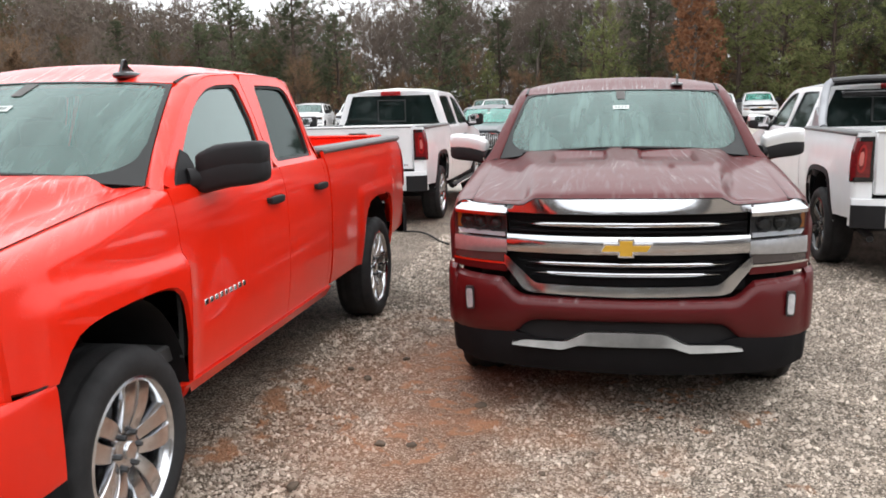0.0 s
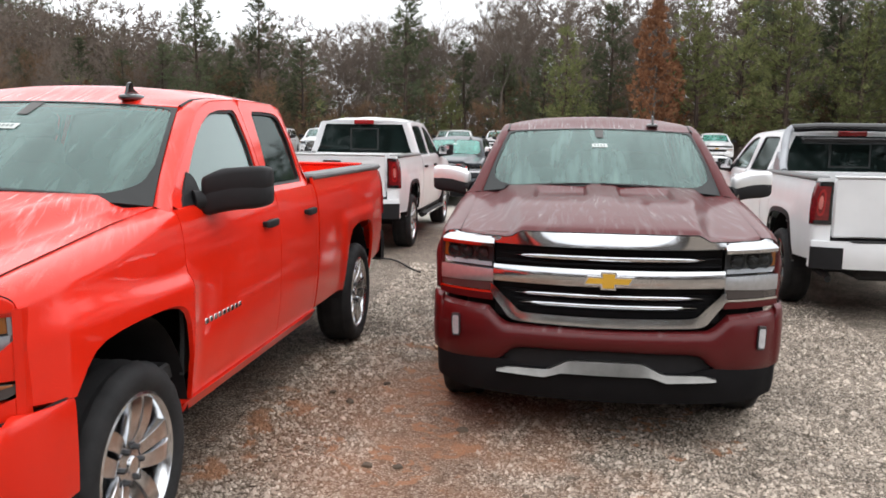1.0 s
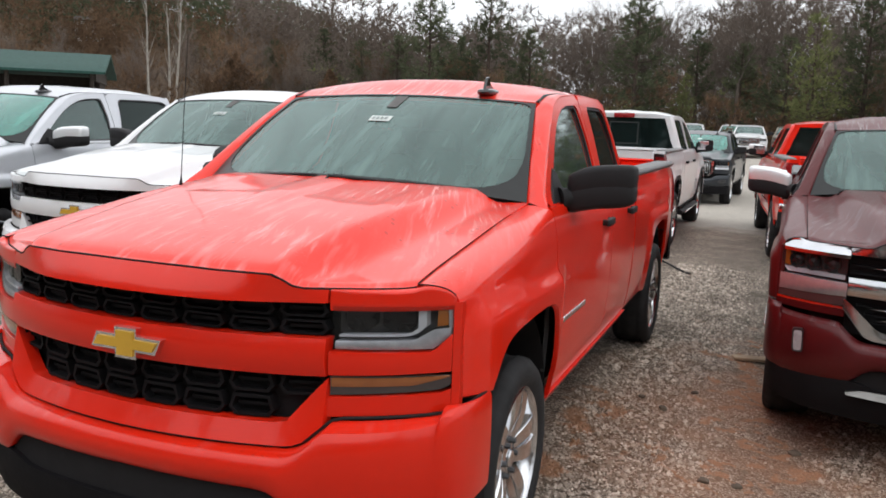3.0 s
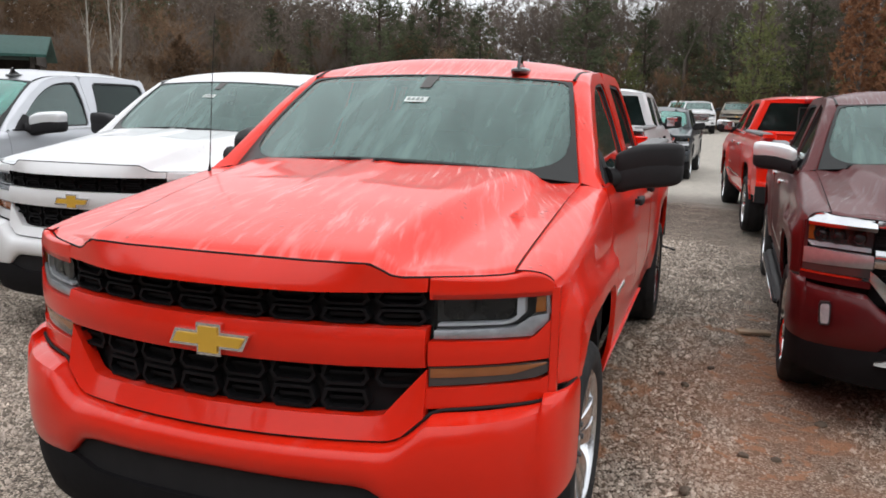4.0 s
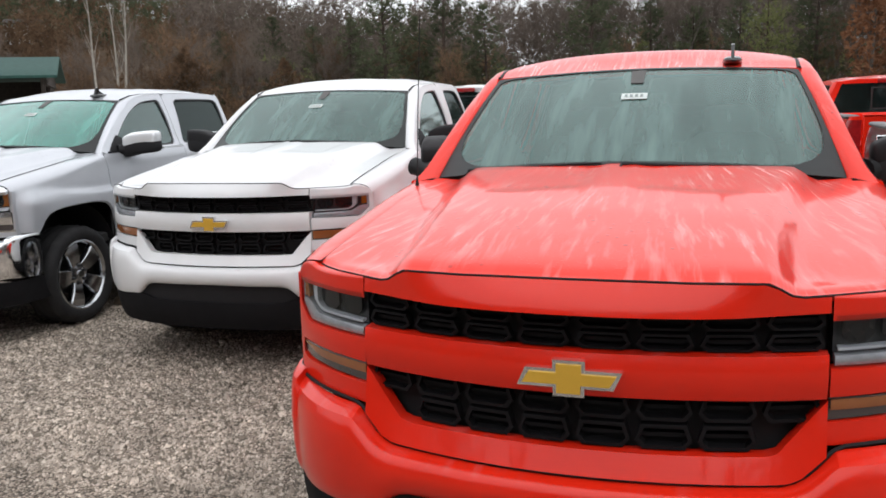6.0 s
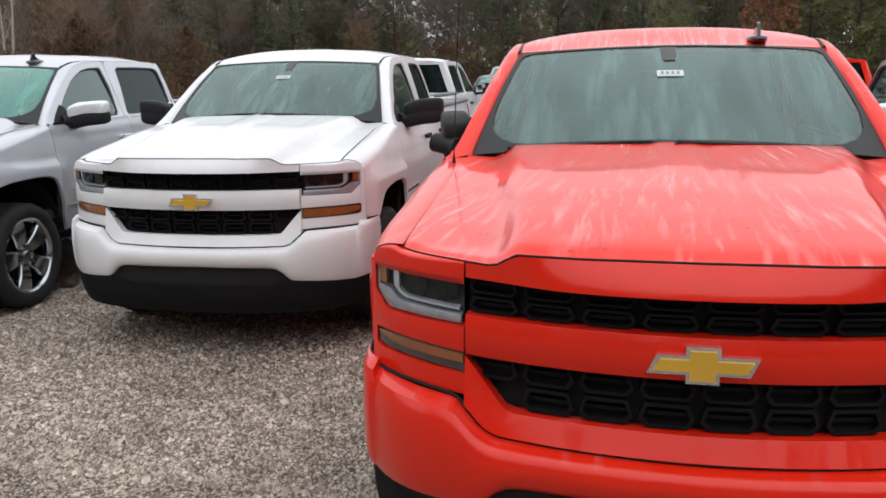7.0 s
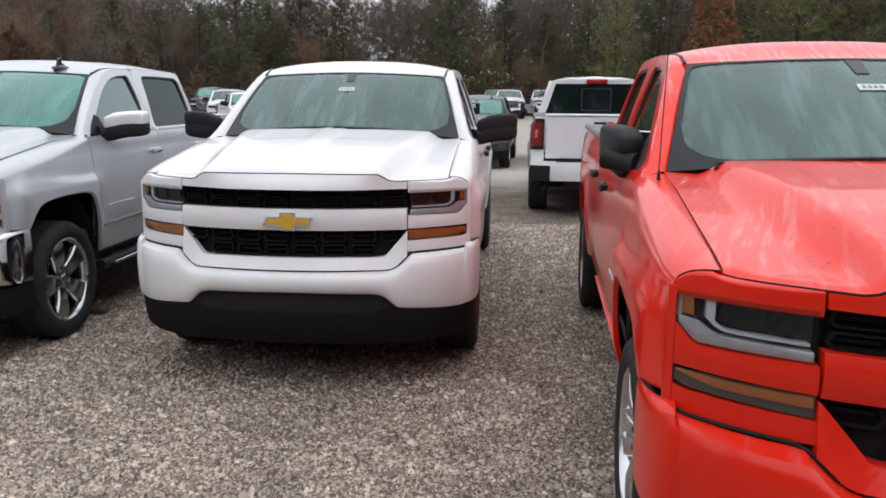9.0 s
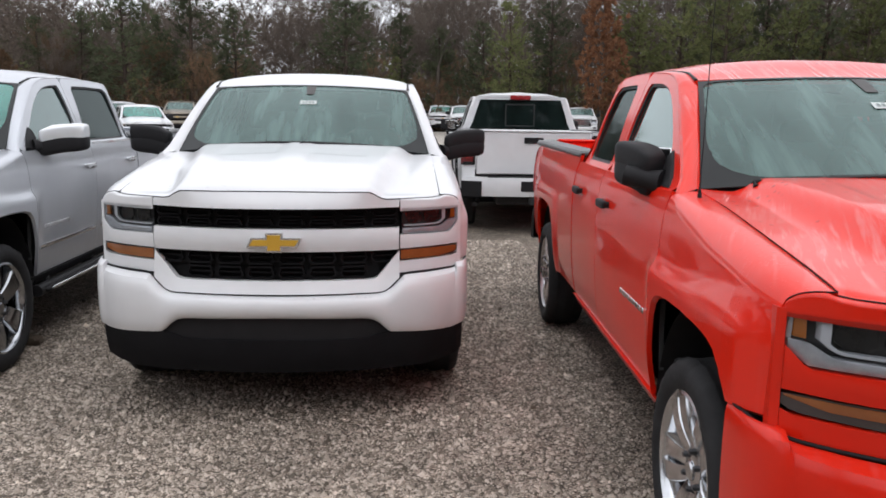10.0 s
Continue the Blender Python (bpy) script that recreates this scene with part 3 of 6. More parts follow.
WING_EDGE = sorted(wing_top(0.385, k / 24) for k in range(25))


def wing_front(x):
    """Place along y and height of the wing's front edge at that x."""
    xs = [p[0] for p in WING_EDGE]
    return interp(x, xs, [p[1] for p in WING_EDGE]), interp(x, xs, [p[2] for p in WING_EDGE])


def brow(lo, lean=0.0):
    """The band over a lamp, rolled back to the bonnet and to the wing."""
    def f(x, v):
        if x <= 0.848:
            ye, ze = hood_front(x) - 0.004, hood_front_z(x) - 0.004
        else:
            k = smooth(0.848, 0.875, x)
            wy, wz = wing_front(x)
            ye, ze = lerp(hood_front(0.848) - 0.004, wy - 0.003, k), lerp(hood_front_z(0.848) - 0.004, wz - 0.003, k)
        y0, z0 = front_y(x) - 0.6 * lean, lo
        ze = max(ze, z0 + 0.004)
        ye = max(ye, y0 + 0.004)
        k = 0.6
        if v < k:
            return x, y0 + (0.004 + lean) * (v / k), lerp(z0, ze, 0.8 * v / k)
        q = (v - k) / (1 - k)
        return x, lerp(y0 + 0.004 + lean, max(ye, y0 + 0.006 + lean), q ** 1.4), lerp(lerp(z0, ze, 0.8), ze, 1 - (1 - q) ** 1.7)
    xs = lin(0.637, 0.846, 10) + lin(0.851, 0.956, 14)
    return sheet(f, xs, lin(0, 1, 13), (0, 0.004, -0.02))


def badge(cx, cz, y, w, h, d=0.0):
    """A flat cross with slanted arms, drawn in by d."""
    a, b, c, e = w / 2, h / 2 - d, w * 0.15 - d, h * 0.255 - d
    l, r, k = a - 1.4 * d, a * 0.84 - 1.0 * d, w * 0.155 - d
    o = [(-l, -e), (-c, -e), (-c, -b), (c, -b), (c, -e), (r, -e), (l, e), (k, e), (k, b), (-k, b), (-k, e), (-r, e)]
    return slab([(cx + p, cz + q) for p, q in o], lambda x, z: (x, y, z), (0, 0.03, 0))


def lamp_outline(kind):
    if kind == "bright":
        return [(0.642, 1.003), (0.78, 1.000), (0.93, 1.000), (0.962, 1.03), (0.965, 1.09), (0.960, 1.142), (0.85, 1.142), (0.642, 1.142)]
    return [(0.645, 1.003), (0.78, 1.000), (0.905, 0.998), (0.935, 1.028), (0.953, 1.056), (0.946, 1.138), (0.80, 1.140), (0.645, 1.140)]


def add_front_custom(t, paint, s_paint_bumper, lamp_low=0.889):
    """Nose with body-colour bars, black mesh and a painted bumper."""
    part("nose_panel", nose_strip(-0.631, 0.631, 1.146, 40, -0.042), s_paint_bumper, t)
    mid = part("grille_bar", front_strip(-0.631, 0.631, 0.922, 1.038, 40, -0.006, 0.012, 8, 0.05), s_paint_bumper, t)
    part("badge_rim", badge(0, 0.974, front_y(0) - 0.036, 0.275, 0.098), CHROME, mid, "chrome badge rim")
    part("badge", badge(0, 0.974, front_y(0) - 0.042, 0.275, 0.098, 0.010), GOLD, mid, "gold cross-shaped badge")

    def low(x):
        return interp(abs(x), [0, 0.50, 0.515, 0.632], [0.769, 0.769, 0.775, 0.915])
    # U-shaped surround under the lower mesh
    g = Geo()
    n = 44

    def su(x, v):
        outer = interp(abs(x), [0, 0.54, 0.575, 0.66], [0.706, 0.706, 0.720, 0.800])
        return x, front_y(x) - 0.012 - 0.02 * (1 - v) + 0.01 * v, lerp(outer, low(x), v)
    g = sheet(su, lin(-0.634, 0.634, n), lin(0, 1, 6), (0, 0.05, 0.0))
    part("grille_surround", g, s_paint_bumper, t)
    for z0, z1, kind in ((1.036, 1.146, "upper"), (0.768, 0.924, "lower")):
        mesh = Geo()
        cols = 8
        for i in range(cols):
            for r in range(2):
                h = (z1 - z0) / 2
                cx = (i + 0.5 - cols / 2) * 0.158
                a, b = cx - 0.072, cx + 0.072
                zb, zt = z0 + r * h + 0.006, z0 + r * h + h - 0.004
                if kind == "lower" and max(abs(a), abs(b)) > 0.5 and r == 0:
                    continue
                o = [(a, zb + h * 0.3), (a + 0.018, zb), (b - 0.018, zb), (b, zb + h * 0.3), (b - 0.014, zt), (a + 0.014, zt)]
                q = [(lerp(cx, p[0], 0.86), lerp((zb + zt) / 2, p[1], 0.72)) for p in o]
                mesh.join(ring(o, q, lambda x, z: (x, front_y(x) + 0.022, z), (0, 0.035, 0)))
                mesh.join(slab([(a + 0.02, (zb + zt) / 2 - 0.005), (b - 0.02, (zb + zt) / 2 - 0.005), (b - 0.02, (zb + zt) / 2 + 0.006), (a + 0.02, (zb + zt) / 2 + 0.006)], lambda x, z: (x, front_y(x) + 0.04, z), (0, 0.02, 0)))
        part("grille_mesh", mesh, MESHBLACK, t, "black honeycomb grille mesh")
    for s in (1, -1):
        top = brow(1.143)
        top.join(front_strip(0.637, 0.952, lambda x: interp(x, [0.637, 0.952], [0.926, 0.930]), lambda x: interp(x, [0.637, 0.905, 0.953], [0.999, 0.995, 1.05]), 18, -0.004, 0.004, 6, 0.05))
        top.join(front_strip(0.62, 0.952, 0.797, lambda x: interp(x, [0.62, 0.93, 0.952], [0.858, 0.864, 0.875]), 14, -0.004, 0, 4, 0.05))
        top.join(front_strip(0.953, 0.972, 0.815, 1.145, 4, 0.0, 0, 18, 0.03))
        part("headlamp_bezel", top.side(s), s_paint_bumper, t)
        add_headlamp(t, s, "custom")
        am = part("marker_lamp", front_strip(0.637, 0.951, lambda x: interp(x, [0.637, 0.925, 0.951], [0.862, 0.872, 0.888]), lambda x: interp(x, [0.637, 0.9, 0.951], [0.921, 0.921, 0.917]), 18, 0.008, 0, 4, 0.04).side(s), DARKLENS, t, "smoked lower marker lamp")
        part("amber_reflector", front_strip(0.642, 0.945, lambda x: interp(x, [0.642, 0.86, 0.945], [lamp_low, lamp_low + 0.002, lamp_low + 0.022]), 0.917, 18, 0.003, 0.002, 4, 0.02).side(s), DULLAMBER, am, "amber reflector strip")
    # black bars stand for the shade in the gap over the bumper
    part("bumper_gap", tube([(x, front_y(x) - 0.024 + 0.014 * smooth(0.6, 0.7, abs(x)), interp(abs(x), [0, 0.54, 0.58, 0.66, 0.95], [0.702, 0.704, 0.719, 0.795, 0.800])) for x in lin(-0.93, 0.93, 61)], 0.0055, 6), LINER, t, "dark bar for the shaded gap over the bumper")
    for s in (1, -1):
        part("bumper_gap", tube([(s * x, y, z) for x, y, z in ((0.92, front_y(0.92) - 0.008, 0.799), (0.965, 0.365, 0.805), (0.995, 0.435, 0.816), (1.012, 0.53, 0.828))], 0.006, 6), LINER, t)
    # bumper
    part("front_bumper", bumper_shell("custom"), s_paint_bumper, t)
    part("chin", chin_shell(), CHINBLACK, t, "black plastic air dam")
    part("lower_intake", front_strip(-0.72, 0.72, 0.42, 0.61, 30, 0.05, 0, 4, 0.03, bumper_y), LINER, t)


def add_headlamp(t, s, kind):
    o = lamp_outline(kind)
    body = part("headlamp", slab(o, lambda x, z: (x, front_y(x) + 0.05, z), (0, 0.08, 0)).side(s), LAMPDARK, t, "clear headlamp with a dark housing")
    if kind == "custom":
        part("reflector_tray", front_strip(0.648, 0.944, lambda x: interp(x, [0.648, 0.905, 0.944], [1.004, 1.002, 1.042]), lambda x: interp(x, [0.648, 0.855, 0.90, 0.944], [1.029, 1.031, 1.062, 1.066]), 22, 0.012, 0.004, 5, 0.04).side(s), LAMPGREY, body, "pale frosted reflector tray")
        part("light_strip", front_strip(0.655, 0.862, lambda x: interp(x, [0.655, 0.84, 0.862], [1.040, 1.041, 1.052]), lambda x: interp(x, [0.655, 0.84, 0.862], [1.0475, 1.049, 1.068]), 14, 0.02, 0.001, 3, 0.03).join(front_strip(0.862, 0.882, lambda x: interp(x, [0.862, 0.882], [1.052, 1.072]), 1.132, 4, 0.018, 0.002, 6, 0.03)).side(s), LAMPWHITE, body, "thin white light strip")
        am = [(0.910, 1.072), (0.936, 1.074), (0.934, 1.134), (0.912, 1.134)]
        part("lamp_edge", slab([(0.938, 1.066), (0.949, 1.066), (0.943, 1.134), (0.936, 1.134)], lambda x, z: (x, front_y(x) + 0.014, z), (0, 0.03, 0)).side(s), LAMPGREY, body)
        part("turn_lens", slab(am, lambda x, z: (x, front_y(x) + 0.012, z), (0, 0.03, 0)).side(s), AMBER, body, "amber turn lens")
        for x0, x1 in ((0.665, 0.745), (0.765, 0.85)):
            part("projector", slab(rounded([(x0, 1.055), (x1, 1.055), (x1, 1.130), (x0, 1.130)], 1), lambda x, z: (x, front_y(x) + 0.036 + 0.0 * z, z), (0, 0.03, 0)).side(s), SMOKE, body)
    else:
        for cx in (0.705, 0.80, 0.875):
            part("projector", lathe([(0, -0.025), (0.02, -0.022), (0.034, -0.008), (0.038, 0.004), (0.050, 0.0), (0.052, 0.02)], 24, "y").moved(Matrix.Translation((cx, front_y(cx) + 0.04, 1.075))).side(s), SMOKE, body)
        am = [(0.915, 1.04), (0.956, 1.04), (0.955, 1.135), (0.925, 1.135)]
        part("turn_lens", slab(am, lambda x, z: (x, front_y(x) + 0.02, z), (0, 0.03, 0)).side(s), AMBER if kind == "bright" else LAMP, body)
        part("reflector_tray", slab([(0.65, 1.008), (0.93, 1.006), (0.95, 1.03), (0.65, 1.03)], lambda x, z: (x, front_y(x) + 0.02, z), (0, 0.05, 0)).side(s), LAMPWHITE, body)

    def cover(u, v):
        x = lerp(o[0][0], o[3][0] if kind == "bright" else 0.952, u)
        lo = interp(x, [0.645, 0.78, 0.905, 0.953], [1.002, 1.000, 0.998, 1.05])
        return x, front_y(x) + 0.001 + 0.004 * (1 - v), lerp(lo, 1.141, v)
    part("lens_cover", sheet(cover, lin(0, 1, 10), lin(0, 1, 4)).side(s), LENS, body, "clear lamp cover")


def bumper_shell(kind):
    """Bumper face: a step on top, a full belly and a raised lower edge in the middle."""
    def top(x):
        a = abs(x)
        return interp(a, [0, 0.54, 0.58, 0.66, 0.93, 1.0], [0.697, 0.698, 0.712, 0.788, 0.794, 0.822])

    def low(x):
        a = abs(x)
        if kind == "chrome":
            return interp(a, [0, 0.8, 1.01], [0.50, 0.50, 0.52])
        return interp(a, [0, 0.46, 0.515, 0.585, 0.64, 0.94, 1.0], [0.586, 0.578, 0.566, 0.497, 0.491, 0.468, 0.478])

    def f(u, v):
        # u: across the nose, then round the corner to the wheel arch
        if abs(u) <= 1:
            x, y = u * 0.94, bumper_y(u * 0.94)
        else:
            k = abs(u) - 1
            x = math.copysign(0.94 + 0.084 * math.sin(min(k, 1) * math.pi / 2) ** 0.9, u)
            y = bumper_y(0.94) + 0.02 * k + (0.535 - bumper_y(0.94) - 0.02) * k ** 1.7
        t, b = top(x if abs(u) <= 1 else 1.0), low(x if abs(u) <= 1 else 1.0)
        z = lerp(b, t, v)
        if abs(u) > 1:
            z = lerp(z, lerp(0.50, t, v), abs(u) - 1)
        back = interp(v, [0, 0.08, 0.3, 0.6, 0.86, 0.95, 1.0], [0.035, 0.018, 0.004, 0.0, 0.012, 0.03, 0.075])
        sx = 1 - back * 0.12 if abs(u) > 1 else 1
        return x * sx, y + (back if abs(u) <= 1 else back * (2 - abs(u))), z
    us = lin(-2, -1.08, 12) + lin(-1, 1, 61) + lin(1.08, 2, 12)
    return sheet(f, us, [0, 0.04, 0.1, 0.2, 0.3, 0.45, 0.6, 0.74, 0.84, 0.9, 0.95, 0.98, 1.0], (0, 0.03, 0.0))


def chin_shell():
    def f(u, v):
        if abs(u) <= 1:
            x, y = u * 0.94, bumper_y(u * 0.94) + 0.03
        else:
            k = abs(u) - 1
            x = math.copysign(0.94 + 0.06 * math.sin(k * math.pi / 2), u)
            y = bumper_y(0.94) + 0.03 + (0.50 - bumper_y(0.94)) * k ** 1.5
        zt = interp(abs(x), [0, 0.46, 0.52, 0.6, 0.94, 1.0], [0.470, 0.470, 0.490, 0.505, 0.482, 0.49])
        zb = interp(abs(x), [0, 0.6, 0.8, 1.0], [0.285, 0.288, 0.292, 0.31])
        return x, y + 0.05 * (1 - v) ** 2, lerp(zb, zt, v)
    return sheet(f, lin(-2, -1.1, 8) + lin(-1, 1, 41) + lin(1.1, 2, 8), lin(0, 1, 6), (0, 0.06, 0))


def add_front_bright(t, paint, bumper_mat, fog="tall", skid=True):
    """Nose with chrome bars running into the lamps."""
    part("upper_chrome_bar", nose_strip(-0.635, 0.635, 1.150, 40, -0.026), SATIN, t, "bright chrome upper grille bar")
    mid = part("centre_chrome_bar", front_strip(-0.635, 0.635, 0.935, 1.030, 40, -0.012, 0.014, 8, 0.05), SATIN, t, "bright chrome centre grille bar")
    part("badge_rim", badge(0, 0.976, front_y(0) - 0.046, 0.275, 0.098), CHROME, mid)
    part("badge", badge(0, 0.976, front_y(0) - 0.052, 0.275, 0.098, 0.010), GOLD, mid, "gold cross-shaped badge")
    for z0, z1, w in ((1.078, 1.100, 0.53), (0.868, 0.886, 0.53), (0.815, 0.832, 0.49)):
        part("thin_chrome_bar", front_strip(-w, w, lambda x: lerp(z0, z1, 0.5 * (abs(x) / w) ** 6), lambda x: lerp(z1, z0, 0.5 * (abs(x) / w) ** 6), 34, 0.012, 0.004, 4, 0.03), SATIN, t)

    def su(x, v):
        outer = interp(abs(x), [0, 0.50, 0.54, 0.66], [0.712, 0.718, 0.73, 0.875])
        inner = interp(abs(x), [0, 0.46, 0.49, 0.64], [0.765, 0.768, 0.78, 0.915])
        return x, front_y(x) - 0.030 + 0.006 * v ** 1.3, lerp(outer, inner, v)
    part("grille_surround", sheet(su, lin(-0.65, 0.65, 50), lin(0, 1, 6), (0, 0.05, 0)), SATIN, t, "chrome lower grille surround")
    g = Geo()
    for i in range(9):
        z = 0.79 + i * 0.042
        w = interp(z, [0.78, 0.92, 1.2], [0.49, 0.625, 0.625])
        g.join(front_strip(-w, w, z, z + 0.012, 24, 0.045, 0, 2, 0.03))
    part("grille_mesh", g, MESHBLACK, t, "black grille slats")
    for s in (1, -1):
        part("lamp_chrome_cap", brow(1.145, 0.036).side(s), SATIN, t)
        low = front_strip(0.638, 0.966, lambda x: interp(x, [0.638, 0.966], [0.925, 0.905]), 0.995, 16, -0.004, 0.006, 6, 0.05)
        part("lamp_chrome_sweep", low.side(s), CHROME if bumper_mat is not paint else LAMP, t, "satin chrome sweep under the lamp")
        part("lower_lamp", front_strip(0.64, 0.966, lambda x: interp(x, [0.64, 0.966], [0.872, 0.866]), lambda x: interp(x, [0.64, 0.966], [0.922, 0.902]), 14, 0.004, 0, 4, 0.05).side(s), DARKLENS, t)
        part("lamp_edge", front_strip(0.645, 0.972, lambda x: interp(x, [0.645, 0.972], [0.856, 0.852]), lambda x: interp(x, [0.645, 0.972], [0.868, 0.864]), 14, -0.004, 0, 3, 0.04).side(s), CHROME, t)
        part("headlamp_bezel", front_strip(0.64, 0.975, 0.815, 0.853, 12, 0.0, 0, 3, 0.04).join(front_strip(0.966, 0.974, 0.815, 1.145, 3, 0.0, 0, 12, 0.03)).side(s), paint, t)
        add_headlamp(t, s, "bright")
        fx = 0.85 if bumper_mat is paint else 0.865
        o = rounded(split_edges([(fx - 0.03, 0.605), (fx + 0.024, 0.595), (fx + 0.030, 0.725), (fx - 0.026, 0.735)], 2), 1)
        fl = part("fog_lamp", slab(o, lambda x, z: (x, bumper_y(x) - 0.012, z), (0, 0.04, 0)).side(s), LAMPDARK, t, "tall narrow fog lamp")
        if bumper_mat is not paint:
            ring_o = [(lerp(fx, p[0], 1.5), lerp(0.665, p[1], 1.22)) for p in o]
            part("fog_recess", ring(rounded(ring_o, 1), rounded(o, 1), lambda x, z: (x, bumper_y(x) - 0.006, z), (0, 0.04, 0)).side(s), GLOSSBLACK, fl, "black recess round the fog lamp")
        o = [(lerp(fx, p[0], 0.72), lerp(0.66, p[1], 0.82)) for p in o]
        part("fog_lens", slab(o, lambda x, z: (x, bumper_y(x) - 0.018, z), (0, 0.02, 0)).side(s), LAMPGREY, fl)
    part("front_bumper", bumper_shell("custom" if skid else "chrome"), bumper_mat, t)
    part("chin", chin_shell(), CHINBLACK, t, "black plastic air dam")
    part("lower_intake", front_strip(-0.72, 0.72, 0.42, 0.61, 30, 0.06, 0, 4, 0.03, bumper_y), LINER, t)
    if skid:
        def sk(x, v):
            lo = interp(abs(x), [0, 0.24, 0.33, 0.60], [0.458, 0.458, 0.428, 0.434])
            hi = interp(abs(x), [0, 0.20, 0.31, 0.53, 0.60], [0.530, 0.526, 0.468, 0.464, 0.446])
            return x, bumper_y(x) - 0.004 + 0.02 * v, lerp(lo, hi, v)
        part("skid_plate", sheet(sk, lin(-0.6, 0.6, 41), lin(0, 1, 5), (0, 0.04, 0)), SKID, t, "brushed chrome skid plate")


def add_front_upright(t, paint):
    """Nose with one tall framed grille of upright bars."""
    o = rounded(split_edges([(-0.50, 0.74), (0.50, 0.74), (0.60, 0.86), (0.60, 1.17), (-0.60, 1.17), (-0.60, 0.86)], 2), 1)
    q = [(p * 0.9, lerp(0.96, z, 0.86)) for p, z in o]
    part("grille_frame", ring(o, q, lambda x, z: (x, front_y(x) - 0.03, z), (0, 0.06, 0)), CHROME, t, "chrome grille frame")
    g = Geo()
    for i in range(21):
        x = -0.5 + i * 0.05
        g.join(block(x - 0.012, x + 0.012, front_y(x) - 0.005, front_y(x) + 0.02, 0.80, 1.14, 0.006))
    part("grille_bars", g, CHROME, t, "upright chrome grille bars")
    part("nose_panel", nose_strip(-0.635, 0.635, 1.165, 30), paint, t)
    for s in (1, -1):
        part("headlamp_bezel", front_strip(0.60, 0.975, 0.82, 0.93, 12, 0.0, 0, 3, 0.05).join(brow(1.143)).join(front_strip(0.955, 0.974, 0.83, 1.145, 3, 0.0, 0, 12, 0.03)).side(s), paint, t)
        add_headlamp(t, s, "bright")
        part("light_blade", front_strip(0.63, 0.955, 0.935, 0.99, 12, 0.0, 0, 3, 0.04).side(s), LAMPWHITE, t)
        o = rounded([(0.74, 0.58), (0.92, 0.58), (0.92, 0.68), (0.74, 0.68)], 1)
        part("fog_lamp", slab(o, lambda x, z: (x, bumper_y(x) - 0.012, z), (0, 0.04, 0)).side(s), LAMPDARK, t)
    part("front_bumper", bumper_shell("chrome"), paint, t)
    part("chin", chin_shell(), CHINBLACK, t)


def add_rear(t, paint, back, opts):
    """Open bed with its gate, lamps and bumper."""
    b0, b1 = back + 0.03, 5.66
    top = 1.395
    for s in (1, -1):
        def low(y):
            return interp(y, [b0, 4.2, 4.21, 5.12, 5.13, 5.7], [0.507, 0.507, 0.5, 0.5, 0.58, 0.60])
        side = part("bed_side", flank(b0, b1, low, lambda y: top, 26, 0.05, (HUB_R,)).side(s), paint, t)
        part("inner_bed_wall", block(0.80, 0.845, b0, b1, 0.84, top, 0.01).side(s), paint, side)
        part("wheel_box", block(0.60, 0.80, HUB_R - 0.45, HUB_R + 0.45, 0.84, 1.06, 0.05).side(s), paint, side)
        part("rail_cap", block(0.80, 0.962, b0, b1 - 0.01, top - 0.028, top + 0.016, 0.016).side(s), BARGREY, side, "grey plastic bed rail cap")

        def corner_at(u, z, out=0.0):
            w = body_x(5.66, z)
            if u > 0.5:
                return lerp(w - 0.05, 0.79, (u - 0.5) / 0.5), 5.705 + out, z
            a = u * math.pi
            return w - 0.05 + (0.05 + out) * math.cos(a), 5.66 + (0.045 + out) * math.sin(a), z

        def corner(u, v):
            return corner_at(u, lerp(0.62, top, v))
        part("bed_corner", sheet(corner, lin(0, 1, 13), lin(0, 1, 14), (0, -0.03, 0)).side(s), paint, t)
        h0, h1 = (0.96, 1.35)

        def tl(u, z):
            return corner_at(lerp(0.98, 0.02, u), z, 0.012)
        g = sheet(lambda u, v: tl(u, lerp(h0, h1, v)), lin(0, 1, 14), lin(0, 1, 8), (-0.01, -0.02, 0))
        tail = part("tail_lamp", g.side(s), DEEPRED if opts.get("upright") else REDLENS, t, "red tail lamp")
        if opts.get("upright"):
            o = rounded([(0.25, 1.03), (0.6, 1.03), (0.6, 1.29), (0.25, 1.29)], 2)
            q = [(lerp(0.425, p, 0.55), lerp(1.16, z, 0.78)) for p, z in o]
            part("light_ring", ring(o, q, lambda u, z: tuple(a + b for a, b in zip(tl(u, z), (0, 0.008, 0))), (0, -0.01, 0)).side(s), REDLENS, tail, "red light ring")
            part("reverse_lens", slab([(lerp(0.425, p, 0.45), lerp(1.16, z, 0.5)) for p, z in o], lambda u, z: tuple(a + b for a, b in zip(tl(u, z), (0, 0.006, 0))), (0, -0.01, 0)).side(s), AMBERISH, tail)
            part("lamp_frame", ring(split_edges([(-0.03, h0 - 0.012), (1.02, h0 - 0.012), (1.02, h1 + 0.012), (-0.03, h1 + 0.012)], 3), split_edges([(0.1, h0 + 0.03), (0.95, h0 + 0.03), (0.95, h1 - 0.03), (0.1, h1 - 0.03)], 3), lambda u, z: tuple(a + b for a, b in zip(tl(max(0, min(1, u)), z), (0, 0.004, 0))), (0, -0.01, 0)).side(s), GLOSSBLACK, tail)
        else:
            part("reverse_lens", sheet(lambda u, v: tuple(a + b for a, b in zip(tl(lerp(0.30, 0.72, u), lerp(1.00, 1.09, v)), (0, 0.008, 0))), lin(0, 1, 8), lin(0, 1, 4), (0, -0.01, 0)).side(s), LAMPWHITE, tail)
